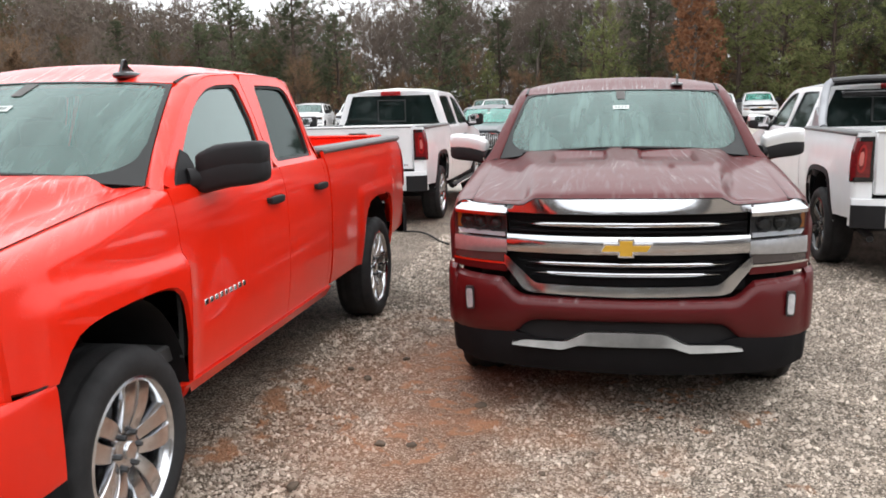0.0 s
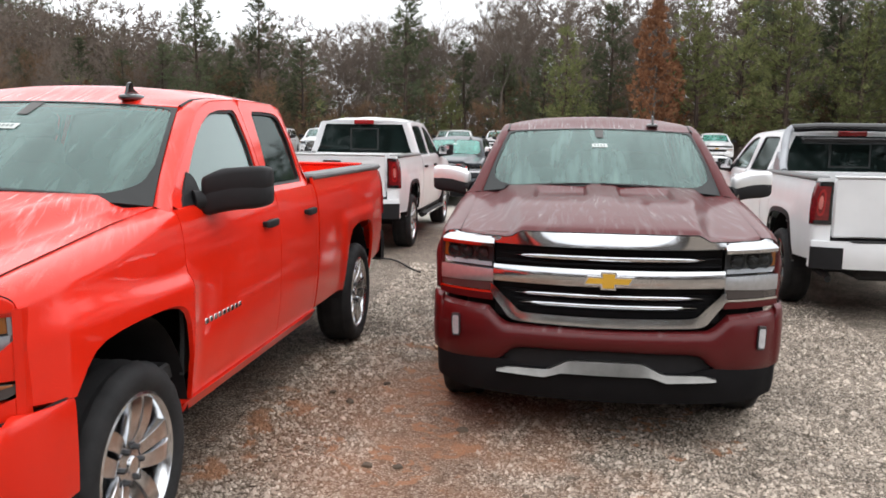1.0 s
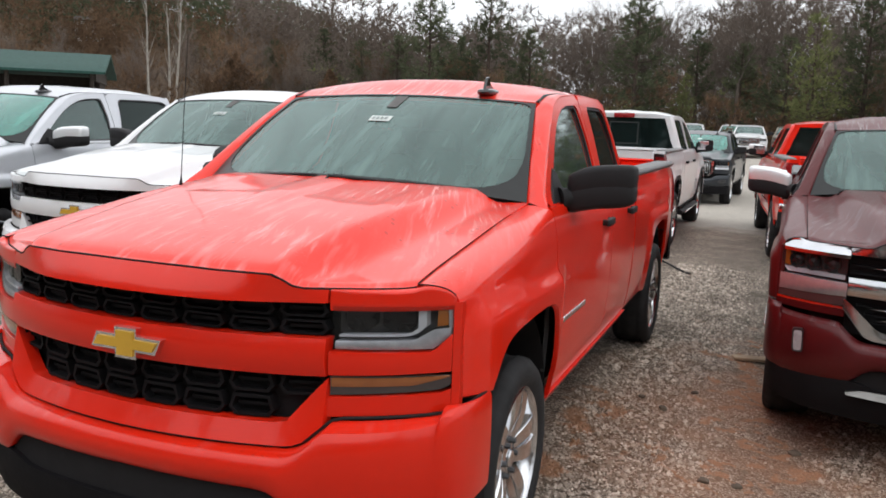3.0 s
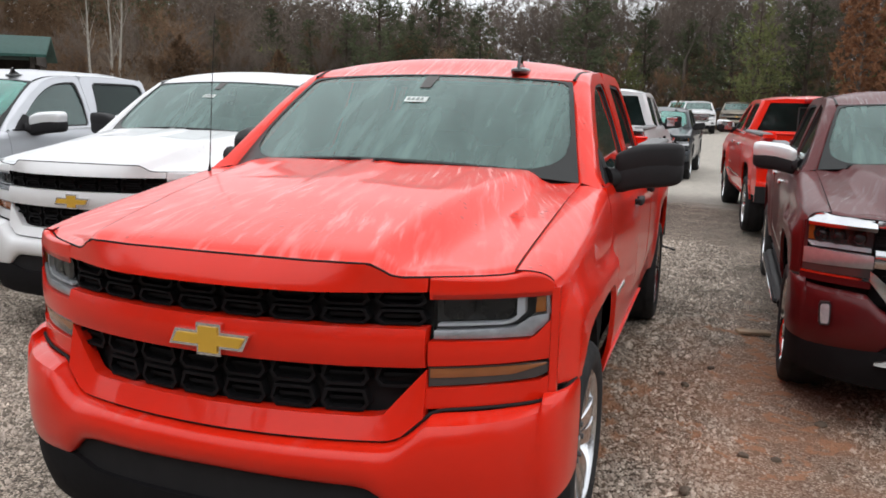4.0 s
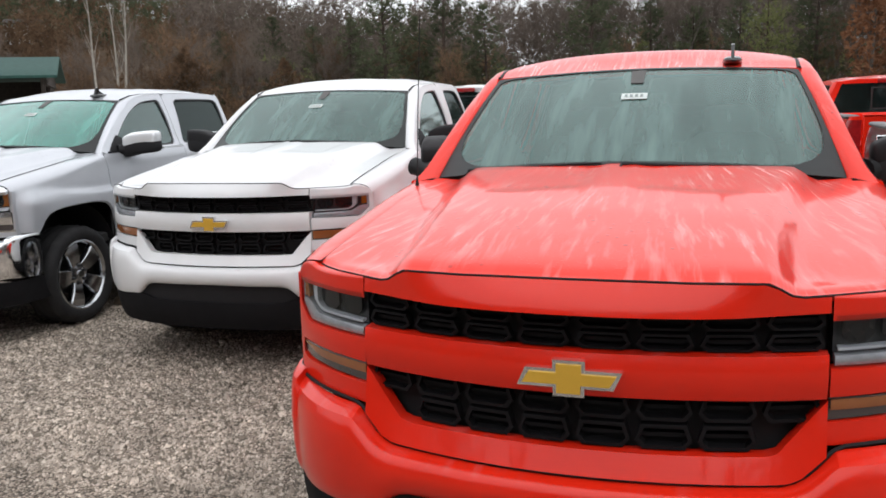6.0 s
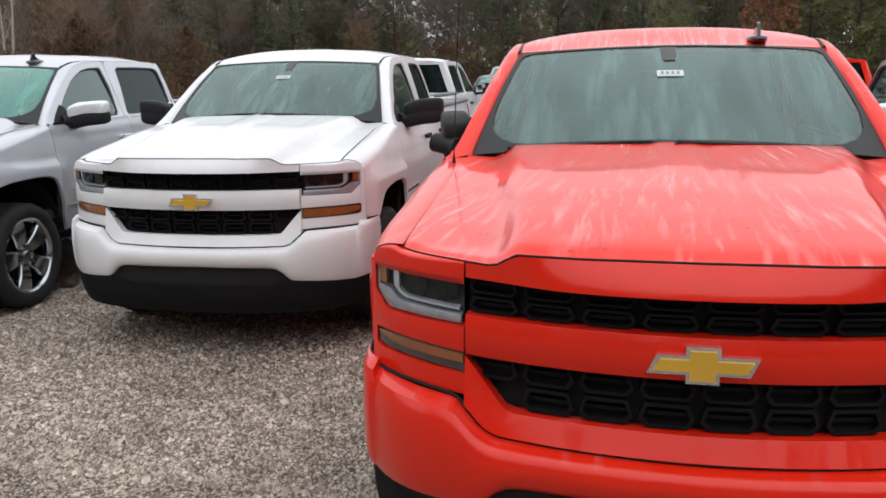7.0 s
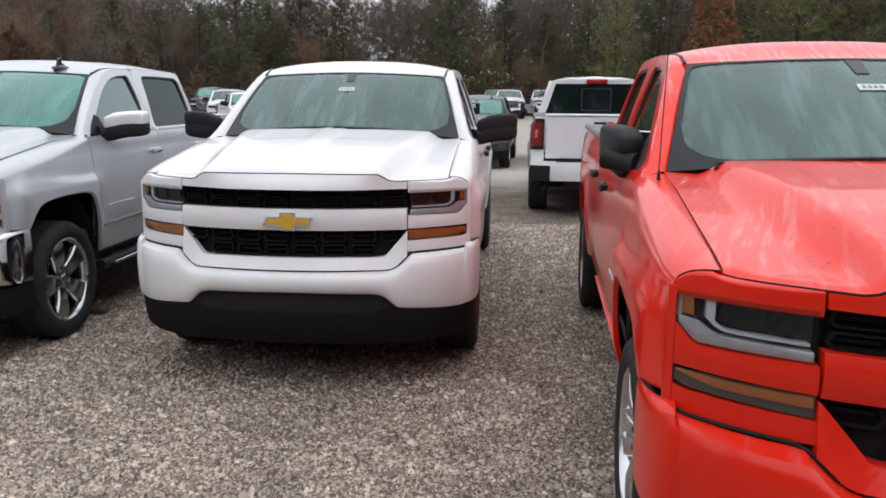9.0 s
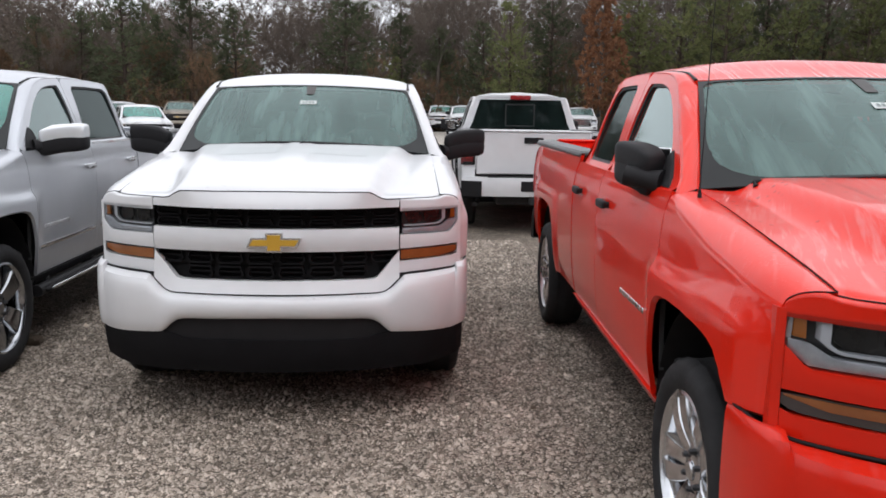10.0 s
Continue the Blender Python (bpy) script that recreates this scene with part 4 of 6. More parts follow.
        # bumper end with step
        part("bumper_step", sheet(lambda u, v: (u * 0.972, 5.853 - 0.10 * abs(u) ** 5, lerp(0.525, 0.735, v)), lin(0.72, 1.004, 10), lin(0, 1, 5), (0, -0.03, 0)).side(s), BLACK, t, "black corner step")
    gate = part("tailgate", block(-0.775, 0.775, 5.655, 5.705, 0.82, top + 0.004, 0.016), paint, t)
    if not opts.get("upright"):
        part("gate_panel", block(-0.66, 0.66, 5.70, 5.712, 0.93, 1.30, 0.008), paint, gate)
    part("gate_cap", block(-0.775, 0.775, 5.64, 5.72, top + 0.002, top + 0.026, 0.01), BLACK if opts.get("dark_cap") else paint, gate)
    part("gate_handle", block(-0.13, 0.13, 5.705, 5.722, 1.245, 1.325, 0.01), BLACK, gate, "black gate handle")
    for i in range(7):
        part("badge_bar", block(-0.70 + i * 0.032, -0.682 + i * 0.032, 5.708, 5.716, 0.87, 0.893, 0.002), CHROME, gate)
    part("bed_floor", block(-0.80, 0.80, b0, 5.66, 0.82, 0.85, 0.004), paint if not opts.get("liner") else BLACK, t)
    part("bed_front_wall", block(-0.80, 0.80, b0, b0 + 0.04, 0.84, top, 0.008), paint, t)
    bm = opts.get("rear_bumper", paint)

    def bf(u, v):
        x = u * 0.97
        return x, 5.845 - 0.10 * abs(u) ** 5 - 0.03 * (1 - 4 * v * (1 - v)) * 0.6, lerp(0.53, 0.79, v)
    g = sheet(lambda u, v: bf(u, v), lin(-1, 1, 31), lin(0, 1, 8), (0, -0.10, 0))
    part("rear_bumper", g, bm, t)
    part("step_pad", block(-0.62, 0.62, 5.70, 5.83, 0.785, 0.80, 0.005), BLACK, t)
    part("plate_recess", block(-0.17, 0.17, 5.83, 5.852, 0.60, 0.74, 0.01), BLACK, t)
    part("tow_hitch", block(-0.05, 0.05, 5.72, 5.86, 0.42, 0.52, 0.01), UNDER, t)
    part("exhaust_tip", tube([(0.72, 5.2, 0.42), (0.74, 5.55, 0.42), (0.78, 5.70, 0.41)], 0.032, 12), UNDER, t)


def pickup(m, label, paint, cab="double", front="custom", wheels="split", metal=None, mirror=None, bumper=None, group="pickup trucks", upright=False, steps=False, sticker=True, fin=True, mast=True, rear_bumper=None, glass=None, handle=None, arches=None, liner=False, folded=False):
    """A full-size pickup with its nose at the pose's origin, facing its -y."""
    metal = metal or ALLOY
    glass = glass or SCREEN
    handle = handle or BLACK
    L = cab_lines(cab)
    back, bline, rear = L["back"], L["b"], L["rear"]
    t = empty("suv" if cab == "suv" else "pickup_truck", m, label, "suv" if cab == "suv" else "pickup truck", group)
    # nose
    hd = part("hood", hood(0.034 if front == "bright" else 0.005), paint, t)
    # thin black bars stand for the shade inside the shut lines
    line = [(u * 0.846, hood_front(u * 0.846) - 0.001, hood_front_z(u * 0.846) - 0.003) for u in lin(-1, 1, 61)]
    part("hood_gap", tube(line, 0.0034, 6), LINER, hd, "dark bar for the shaded hood shut line")
    for s in (1, -1):
        part("hood_gap", tube([(s * interp(y, [0.3, 1.5], [0.849, 0.843]), y, seam_z(y) + 0.001) for y in lin(0.325, 1.46, 24)], 0.0021, 6), LINER, hd)
        part("wing_gap", tube([(s * x, y - 0.002, z - 0.001) for x, y, z in WING_EDGE[:19]], 0.0022, 6), LINER, hd, "dark bar for the shaded wing shut line")
    part("core_support", block(-0.80, 0.80, 0.30, 0.36, 0.50, 1.17, 0.01).join(front_strip(-0.63, 0.63, 0.72, 1.19, 20, 0.075, 0, 3, 0.03)), LINER, t)
    if front == "custom":
        add_front_custom(t, paint, bumper or paint, 0.868 if paint is WHITE else 0.889)
    elif front == "upright":
        add_front_upright(t, paint)
    else:
        add_front_bright(t, paint, bumper or paint, skid=bumper is None)
    # cowl and windscreen
    part("cowl", sheet(lambda u, v: (u * 0.84, lerp(hood_rear(u * 0.84) - 0.02, screen_at(u, 0.06)[1], v), lerp(hood_z(u * 0.84, hood_rear(u * 0.84)) - 0.028, screen_at(u, 0.04)[2] - 0.012, v)), lin(-1, 1, 25), lin(0, 1, 4)), BLACK, t)
    n = 24
    rect = split_edges([(-1.0, 0.0), (1.0, 0.0), (1.0, 1.0), (-1.0, 1.0)], n)
    inner = split_edges([(-0.972, 0.05), (0.972, 0.05), (0.972, 0.982), (-0.972, 0.982)], n)
    inner = [(u * (1 - 0.025 * smooth(0.42, 0.1, v)), v + 0.10 * max(0.0, (abs(u) - 0.78) / 0.165) ** 2.2 * smooth(0.35, 0.1, v)) for u, v in inner]
    for _ in range(2):
        inner = [tuple((inner[i - 1][k] + 2 * inner[i][k] + inner[(i + 1) % len(inner)][k]) / 4 for k in (0, 1)) for i in range(len(inner))]
    ws = part("windshield", sheet(lambda u, v: screen_at(u, v), lin(-1, 1, 27), lin(0, 1, 11)), glass, t, "wet tinted windshield")
    ws.visible_shadow = False
    part("frit_band", ring(rect, inner, lambda u, v: tuple(a + b for a, b in zip(screen_at(u, v), (0, -0.003, 0.004))), (0, 0.004, -0.004)), FRIT, ws, "black border of the windshield")
    part("mirror_patch", slab([(-0.026, 0.80), (0.026, 0.80), (0.034, 0.97), (-0.034, 0.97)], lambda x, v: tuple(a + b for a, b in zip(screen_at(x / 0.70, v), (0, -0.003, 0.004))), (0, 0.003, -0.003)), DOTPRINT, ws, "brownish dotted print before the inside mirror")
    for u0, u1 in ((-0.80, -0.10), (0.0, 0.66)):
        pts = []
        for k in lin(0, 1, 9):
            p = screen_at(lerp(u0, u1, k), 0.015 + 0.02 * k)
            pts.append((p[0], p[1] - 0.008, p[2] + 0.006))
        part("wiper", tube(pts, [0.006] + [0.004] * 7 + [0.003], 6), BLACK, t, "black wiper")
        part("wiper_arm", tube([(pts[0][0], pts[0][1] - 0.05, pts[0][2] - 0.01), (pts[0][0], pts[0][1] - 0.02, pts[0][2] + 0.008), pts[3]], [0.012, 0.009, 0.005], 6), BLACK, t)
    if sticker:
        tag = part("stock_tag", slab([(-0.055, 0.612), (0.055, 0.612), (0.055, 0.675), (-0.055, 0.675)], lambda x, v: tuple(a + b for a, b in zip(screen_at(x / 0.73, v), (0, -0.004, 0.005))), (0, 0.002, -0.002)), PAPER, ws, "white paper stock tag")
        for i in range(4):
            part("print_bar", slab([(-0.040 + i * 0.022, 0.629), (-0.028 + i * 0.022, 0.629), (-0.028 + i * 0.022, 0.657), (-0.040 + i * 0.022, 0.657)], lambda x, v: tuple(a + b for a, b in zip(screen_at(x / 0.73, v), (0, -0.006, 0.008))), (0, 0.001, -0.001)), PRINT, tag)
    # roof
    zr = [(2.0, 1.80), (2.13, 1.834), (2.35, 1.856), (2.8, 1.866), (3.3, 1.862), (back - 0.03, 1.842)]

    def roof_at(u, v):
        a = abs(u)
        x = u * 0.708
        y0 = lerp(2.02, 2.09, u * u) - 0.004
        y = lerp(y0, back - 0.02 - 0.02 * u * u, v)
        edge = interp(y, [p[0] for p in zr], [p[1] for p in zr])
        mid = edge + 0.060 * smooth(0, 0.28, v) ** 0.7 * (1 - 0.35 * smooth(0.85, 1, v))
        mid = max(mid, screen_at(u, 1.0)[2] + 0.002) if v < 0.02 else mid
        base = lerp(screen_at(u, 1.0)[2] + 0.004, edge, smooth(-0.03, 0.10, v))
        crown = (1 - a ** 2.6)
        rib = 0.005 * math.cos(a * 3 * math.pi) * smooth(0.25, 0.5, v) * smooth(0.9, 0.6, a)
        return x, y, lerp(base, mid, crown * smooth(0, 0.25, v)) + rib - 0.010 * smooth(0.93, 1.0, a) * smooth(0, 0.1, v)
    roof = part("roof", sheet(roof_at, lin(-1, 1, 37), [0, 0.01, 0.03, 0.06, 0.1] + lin(0.15, 0.95, 14) + [0.98, 1.0], (0, 0, -0.03)), paint, t)
    if fin:
        p = roof_at(0.58, 0.07)
        g = slab([(-0.10, 0), (0.09, 0), (0.075, 0.03), (0.05, 0.075), (0.03, 0.08), (0.012, 0.045), (-0.06, 0.018)], lambda a, b: (p[0] - 0.008, p[1] - a + 0.03, p[2] + b + 0.006), (0.016, 0, 0))
        g.join(blob(p[0], p[1] + 0.02, p[2] + 0.008, 0.045, 0.115, 0.022, 0.8, 16, 8))
        part("antenna_fin", g, GLOSSBLACK, roof, "black shark-fin antenna")
    if mast:
        part("antenna_mast", tube([(-0.885, 1.34, 1.33), (-0.885, 1.345, 1.38), (-0.875, 1.36, 1.70), (-0.862, 1.38, 2.06)], [0.010, 0.0025, 0.002, 0.0015], 6), BLACK, t, "thin black antenna mast")
    for s in (1, -1):
        fe = part("front_fender", fender().side(s), paint, t)
        # pillar between screen and door, and the rail over the doors
        line = outline_pts(door_outline(1.460, bline, True), 1)[:29]
        path = [(1.43, 1.322)] + line + [(bline, 1.856), (lerp(bline, rear, 0.45), 1.857), (rear - 0.11, 1.850), (rear - 0.03, 1.802)]
        path = [(lerp(p[0], q[0], k / 2), lerp(p[1], q[1], k / 2)) for p, q in zip(path, path[1:]) for k in range(2)] + path[-1:]
        g = Geo()
        rows = []
        for i, (y, z) in enumerate(path):
            a = Vector(to_cab(y - 0.001, z + 0.002))
            if y < 2.08:
                v = min(1.0, max(0.0, (z - 1.352) / (1.788 - 1.352)))
                b = Vector(screen_at(1.0, v))
            else:
                b = Vector(roof_at(1.0, min(1, max(0.0, (y - 2.086) / (back - 0.04 - 2.086)))))
            fwd = smooth(2.10, 1.90, y)
            mid = (a + b) / 2 + Vector((0.008, -0.002 - 0.016 * fwd, 0.007 + 0.004 * fwd))
            rows.append([a + Vector((-0.03, 0, -0.004)), a + Vector((-0.006, 0.022 if y < 2.08 else 0.0, -0.020)), a, a * 0.7 + mid * 0.3 + Vector((0.002, -0.006 * fwd, 0.001 + 0.004 * fwd)), mid, b * 0.75 + mid * 0.25 + Vector((0.002, -0.006 * fwd, 0.003 + 0.003 * fwd)), b, b + Vector((-0.02, 0.02, -0.02))])
        g.v = [tuple(p) for r in rows for p in r]
        g.f = [(i * 8 + j, (i + 1) * 8 + j, (i + 1) * 8 + j + 1, i * 8 + j + 1) for i in range(len(rows) - 1) for j in range(7)]
        part("roof_rail", g.side(s), paint, t)
        pts = [roof_at(0.975, v) for v in lin(0.0, 0.97, 12)]
        part("roof_ditch", tube([(x + 0.004, y, z + 0.001 - 0.003 * smooth(0, 2, i)) for i, (x, y, z) in enumerate(pts)], [0.009, 0.008] + [0.005] * 10, 6).side(s), SEAL, t, "black roof ditch strip")
        lean = 0.0 if cab == "double" else 0.03
        for y0, y1, first in ((1.462, bline - 0.003, True), (bline + 0.003, rear, False)):
            d = part("front_door" if first else "rear_door", door(y0, y1, first, lean).side(s), paint, t)
            win = outline_pts(window_outline(y0, y1, first, lean), 1)
            c = (sum(p[0] for p in win) / len(win), sum(p[1] for p in win) / len(win))
            grown = [(lerp(c[0], p[0], 1.03), lerp(c[1], p[1], 1.05)) for p in win]
            pane = part("window_pane", slab(grown, lambda y, z: (cab_x(z) - 0.022, y, z), (0.0005, 0, 0)).side(s), SIDEGLASS if first else PRIVACY, d, "wet side window" if first else "dark privacy glass")
            shrunk = [(lerp(c[0], p[0], 0.955), lerp(c[1], p[1], 0.93)) for p in win]
            part("window_seal", ring([(lerp(c[0], p[0], 1.004), lerp(c[1], p[1], 1.006)) for p in win], shrunk, lambda y, z: (cab_x(z) - 0.010, y, z), (-0.008, 0, 0)).side(s), SEAL, d)
            part("door_trim", ring(outline_pts(door_outline(y0, y1, first, lean), 1), win, lambda y, z: (cab_x(z) - 0.036, y, z), (-0.012, 0, 0)).join(sheet(lambda y, v: (body_x(y, lerp(0.62, 1.35, v)) - 0.05 - 0.03 * v, y, lerp(0.62, 1.35, v)), lin(y0 + 0.02, y1 - 0.02, 8), lin(0, 1, 5), (-0.02, 0, 0))).side(s), CABIN, d, "dark inner door trim")
            hy = 2.54 if first else L["h2"]
            hx = body_x(hy, 1.185)
            h = blob(hx + 0.026, hy - 0.04, 1.187, 0.014, 0.095, 0.022, 0.5, 16, 8)
            h.join(block(hx - 0.01, hx + 0.022, hy - 0.125, hy - 0.095, 1.172, 1.202, 0.006)).join(block(hx - 0.01, hx + 0.022, hy + 0.015, hy + 0.045, 1.172, 1.202, 0.006))
            part("door_handle", h.side(s), handle, d, "chrome pull handle" if handle is CHROME else "")
            if first:
                for i in range(9):
                    yy = 1.64 + i * 0.050
                    xx = body_x(yy, 0.83)
                    part("badge_bar", block(xx - 0.002, xx + 0.004, yy, yy + 0.035, 0.812, 0.838, 0.002).side(s), CHROME, d)
            if handle is CHROME:
                part("door_moulding", sheet(lambda y, v: (body_x(y, 0.68 + 0.028 * v) + 0.008 - 0.004 * abs(2 * v - 1), y, 0.68 + 0.028 * v), lin(y0 + 0.06, y1 - 0.05, 12), lin(0, 1, 4), (-0.010, 0, 0)).side(s), CHROME, d, "thin chrome door moulding")
                part("belt_strip", sheet(lambda y, v: (body_x(y, 1.345) + 0.004, y, 1.345 + 0.018 * v), lin(y0 + 0.05, y1, 8), lin(0, 1, 2), (-0.006, 0, 0)).side(s), CHROME, d)
        # mirror
        top = blob(1.100, 1.795, 1.457, 0.148, 0.072, 0.062, 0.42)
        low = blob(1.095, 1.80, 1.388, 0.152, 0.078, 0.064, 0.45)
        for g in (top, low):
            g.v = [(x, y + 0.03 * (x - 1.1) / 0.13, z + 0.010 * (x - 1.1) / 0.13 - 0.02 * smooth(1.06, 0.97, x)) for x, y, z in g.v]
        foot = tube([(0.925, 1.70, 1.365), (0.97, 1.74, 1.368), (1.06, 1.79, 1.385)], [0.05, 0.042, 0.045], 12)
        foot.join(slab([(1.56, 1.352), (1.80, 1.352), (1.80, 1.47), (1.745, 1.495)], lambda y, z: (cab_x(z) + 0.004, y, z), (-0.02, 0, 0)))
        turn = Matrix.Translation((0.95, 1.76, 0)) @ Matrix.Rotation(radians(62), 4, "Z") @ Matrix.Translation((-0.97, -1.76, 0.0))
        fold = folded and s < 0
        if fold:
            top, low = top.moved(turn), low.moved(turn)
        cap = part("door_mirror", low.join(foot).side(s), BLACK, t, "black folding door mirror")
        part("mirror_cap", top.side(s), mirror or BLACK, cap, "chrome mirror cap" if mirror is CAPCHROME else "")
        glass_plate = block(0.99, 1.225, 1.872, 1.882, 1.36, 1.50, 0.004)
        part("mirror_glass", (glass_plate.moved(turn) if fold else glass_plate).side(s), CHROME, cap)
        # cab corner behind the doors
        g = flank(rear + 0.004, back, lambda y: 0.505, lambda y: 1.345, 16, 0.03)
        pil = [(rear + 0.004, 1.345), (rear + 0.004, 1.5), (rear - 0.001, 1.62), (rear - 0.026, 1.80), (rear - 0.06, 1.838)]
        gg = Geo()
        for y, z in pil:
            gg.v += [to_cab(y, z), (cab_x(z) - 0.006, lerp(y, back, 0.6), z), (cab_x(z) - 0.04, back - 0.004, z), (cab_x(z) - 0.12, back + 0.004, z)]
        gg.f = [(i * 4 + j, i * 4 + 4 + j, i * 4 + 5 + j, i * 4 + 1 + j) for i in range(len(pil) - 1) for j in range(3)]
        part("cab_corner", g.join(gg).side(s), paint, t)
        part("rocker", sheet(lambda y, v: (lerp(0.93, 0.968, v), y, lerp(0.435, 0.50, v)), lin(1.46, back, 10), lin(0, 1, 4), (-0.05, 0, 0)).side(s), paint if not steps else BLACK, t)
        if steps:
            st = part("side_step", block(0.90, 1.04, 1.55, back - 0.05, 0.385, 0.42, 0.015).join(tube([(0.97, 1.5, 0.40), (0.97, back, 0.40)], 0.04, 12)).side(s), BLACK, t, "black side step with bright edge")
            part("step_trim", block(1.035, 1.046, 1.6, back - 0.1, 0.395, 0.415, 0.004).side(s), CHROME, st)
            for yy in (1.75, 2.6, back - 0.25):
                part("step_bracket", block(0.55, 0.95, yy - 0.03, yy + 0.03, 0.40, 0.46, 0.01).side(s), UNDER, st)
        # wheel wells
        for yc in (HUB_F, HUB_R):
            g = Geo()
            for k in range(25):
                a = -0.35 + (math.pi + 0.7) * k / 24
                dy, dz = 0.505 * math.cos(a), 0.40 + 0.585 * math.sin(a)
                g.v += [(0.50, yc + dy, max(dz, 0.44)), (0.955, yc + dy, max(dz, 0.44))]
            g.f = [(2 * k, 2 * k + 1, 2 * k + 3, 2 * k + 2) for k in range(24)]
            g.f.append(tuple(2 * k for k in range(25)))
            part("wheel_well", g.side(s), LINER, t)
            if arches:
                def lip(k, v):
                    y = yc + 0.453 * math.cos(math.pi * k / 40)
                    z = max(arch_z(y, yc), 0.52)
                    d = Vector((0, y - yc, z - 0.55))
                    d.normalize()
                    return body_x(y, z) + 0.012 - 0.008 * v, y + d.y * 0.055 * v, z + d.z * 0.055 * v
                part("arch_trim", sheet(lip, range(41), lin(0, 1, 4), (-0.03, 0, 0)).side(s), arches, t, "black arch trim")
            add_wheel(t, s * 0.865, yc, wheels, metal, group == "far parked cars")
    # cab back
    part("cab_back", ring(split_edges([(-0.91, 1.0), (0.91, 1.0), (0.715, 1.85), (-0.715, 1.85)], 6), split_edges([(-0.828, 1.392), (0.828, 1.392), (0.690, 1.812), (-0.690, 1.812)], 6), lambda x, z: (x, back + 0.004 - 0.045 * (z - 1.0), z), (0, -0.03, 0)), paint, t)
    part("rear_window", slab(split_edges([(-0.838, 1.386), (0.838, 1.386), (0.700, 1.818), (-0.700, 1.818)], 3), lambda x, z: (x, back + 0.000 - 0.045 * (z - 1.0), z), (0, 0.0005, 0)), PRIVACY, t, "dark rear window with a slider")
    frame_out = [(-0.235, 1.44), (0.235, 1.44), (0.235, 1.755), (-0.235, 1.755)]
    part("slider_frame", ring(split_edges(frame_out, 4), split_edges([(x * 0.92, 1.595 + (z - 1.595) * 0.9) for x, z in frame_out], 4), lambda x, z: (x, back + 0.005 - 0.045 * (z - 1.0), z), (0, -0.01, 0)), SEAL, t, "black slider frame")
    bl = part("cargo_lamp", block(-0.165, 0.165, back - 0.004, back + 0.022, 1.812, 1.874, 0.010), REDLENS, t, "red high brake lamp")
    part("cargo_lens", block(-0.05, 0.05, back + 0.016, back + 0.026, 1.824, 1.858, 0.006), REDLENS, bl)
    # cabin
    part("rear_trim", ring(split_edges([(-0.90, 0.9), (0.90, 0.9), (0.66, 1.82), (-0.66, 1.82)], 6), split_edges([(-0.81, 1.40), (0.81, 1.40), (0.655, 1.80), (-0.655, 1.80)], 6), lambda x, z: (x, back - 0.055 - 0.045 * (z - 1.0), z), (0, -0.02, 0)), TRIM, t, "grey cabin trim round the rear window")
    part("headliner", sheet(lambda u, v: (u * 0.66, lerp(2.14, back - 0.08, v), 1.795 + 0.03 * (1 - u * u)), lin(-1, 1, 9), lin(0, 1, 5), (0, 0, -0.015)), TRIM, t, "grey headliner")
    part("cabin_floor", block(-0.90, 0.90, 1.35, back - 0.05, 0.60, 0.68, 0.01), CABIN, t)
    part("dashboard", sheet(lambda u, v: (u * 0.86, lerp(1.36 + 0.2 * u * u, 1.95, v), 1.335 - 0.02 * u * u - 0.07 * v ** 2 - 0.35 * smooth(0.75, 1.0, v)), lin(-1, 1, 21), lin(0, 1, 14), (0, 0, -0.3)), CABIN, t)
    part("steering_wheel", lathe([(0.185 + 0.016 * math.cos(a), 0.016 * math.sin(a)) for a in lin(0, 2 * math.pi, 9)], 28, "y").join(block(-0.18, 0.18, -0.01, 0.02, -0.03, 0.03, 0.01)).moved(Matrix.Translation((0.40, 2.02, 1.19)) @ Matrix.Rotation(radians(-25), 4, "X")), CABIN, t)
    for x, y in ((0.42, 2.40), (-0.42, 2.40), (0.40, 3.18 if cab == "double" else 3.3), (-0.40, 3.18 if cab == "double" else 3.3)):
        seat = part("seat", blob(x, y - 0.1, 0.93, 0.27, 0.30, 0.11, 0.5, 14, 8).join(blob(x, y + 0.20, 1.20, 0.25, 0.09, 0.30, 0.5, 14, 8)), SEAT, t, "dark cloth seat")
        part("headrest", blob(x, y + 0.22, 1.545, 0.14, 0.06, 0.085, 0.6), SEAT, seat)
    part("inside_mirror", block(-0.13, 0.13, 1.93, 1.96, 1.645, 1.71, 0.02).join(tube([(0, 1.95, 1.70), (0, 1.97, 1.78)], 0.02, 8)), CABIN, t, "inside mirror")
    part("sensor_pod", slab([(-0.045, 0.80), (0.045, 0.80), (0.06, 0.94), (-0.06, 0.94)], lambda x, v: tuple(a + b for a, b in zip(screen_at(x / 0.70, v), (0, 0.01, -0.012))), (0, 0.05, -0.03)), CABIN, t)
    # below
    part("chassis", block(-0.50, 0.50, 0.35, 5.66, 0.40, 0.60, 0.03).join(block(-0.88, 0.88, 1.5, 4.2, 0.47, 0.56, 0.02)).join(block(-0.78, 0.78, 5.15, 5.66, 0.56, 0.82, 0.02)), UNDER, t)
    part("spare_tyre", lathe([(0.14, 0.0), (0.16, 0.09), (0.30, 0.11), (0.365, 0.08), (0.38, 0.0), (0.365, -0.08), (0.30, -0.11), (0.16, -0.09), (0.14, 0.0)], 28, "z").moved(Matrix.Translation((0, 5.22, 0.50))), RUBBER, t, "black spare tyre under the bed")
    for yc in (HUB_F, HUB_R):
        part("axle", tube([(-0.75, yc, 0.39), (0.75, yc, 0.39)], 0.06, 10), UNDER, t)
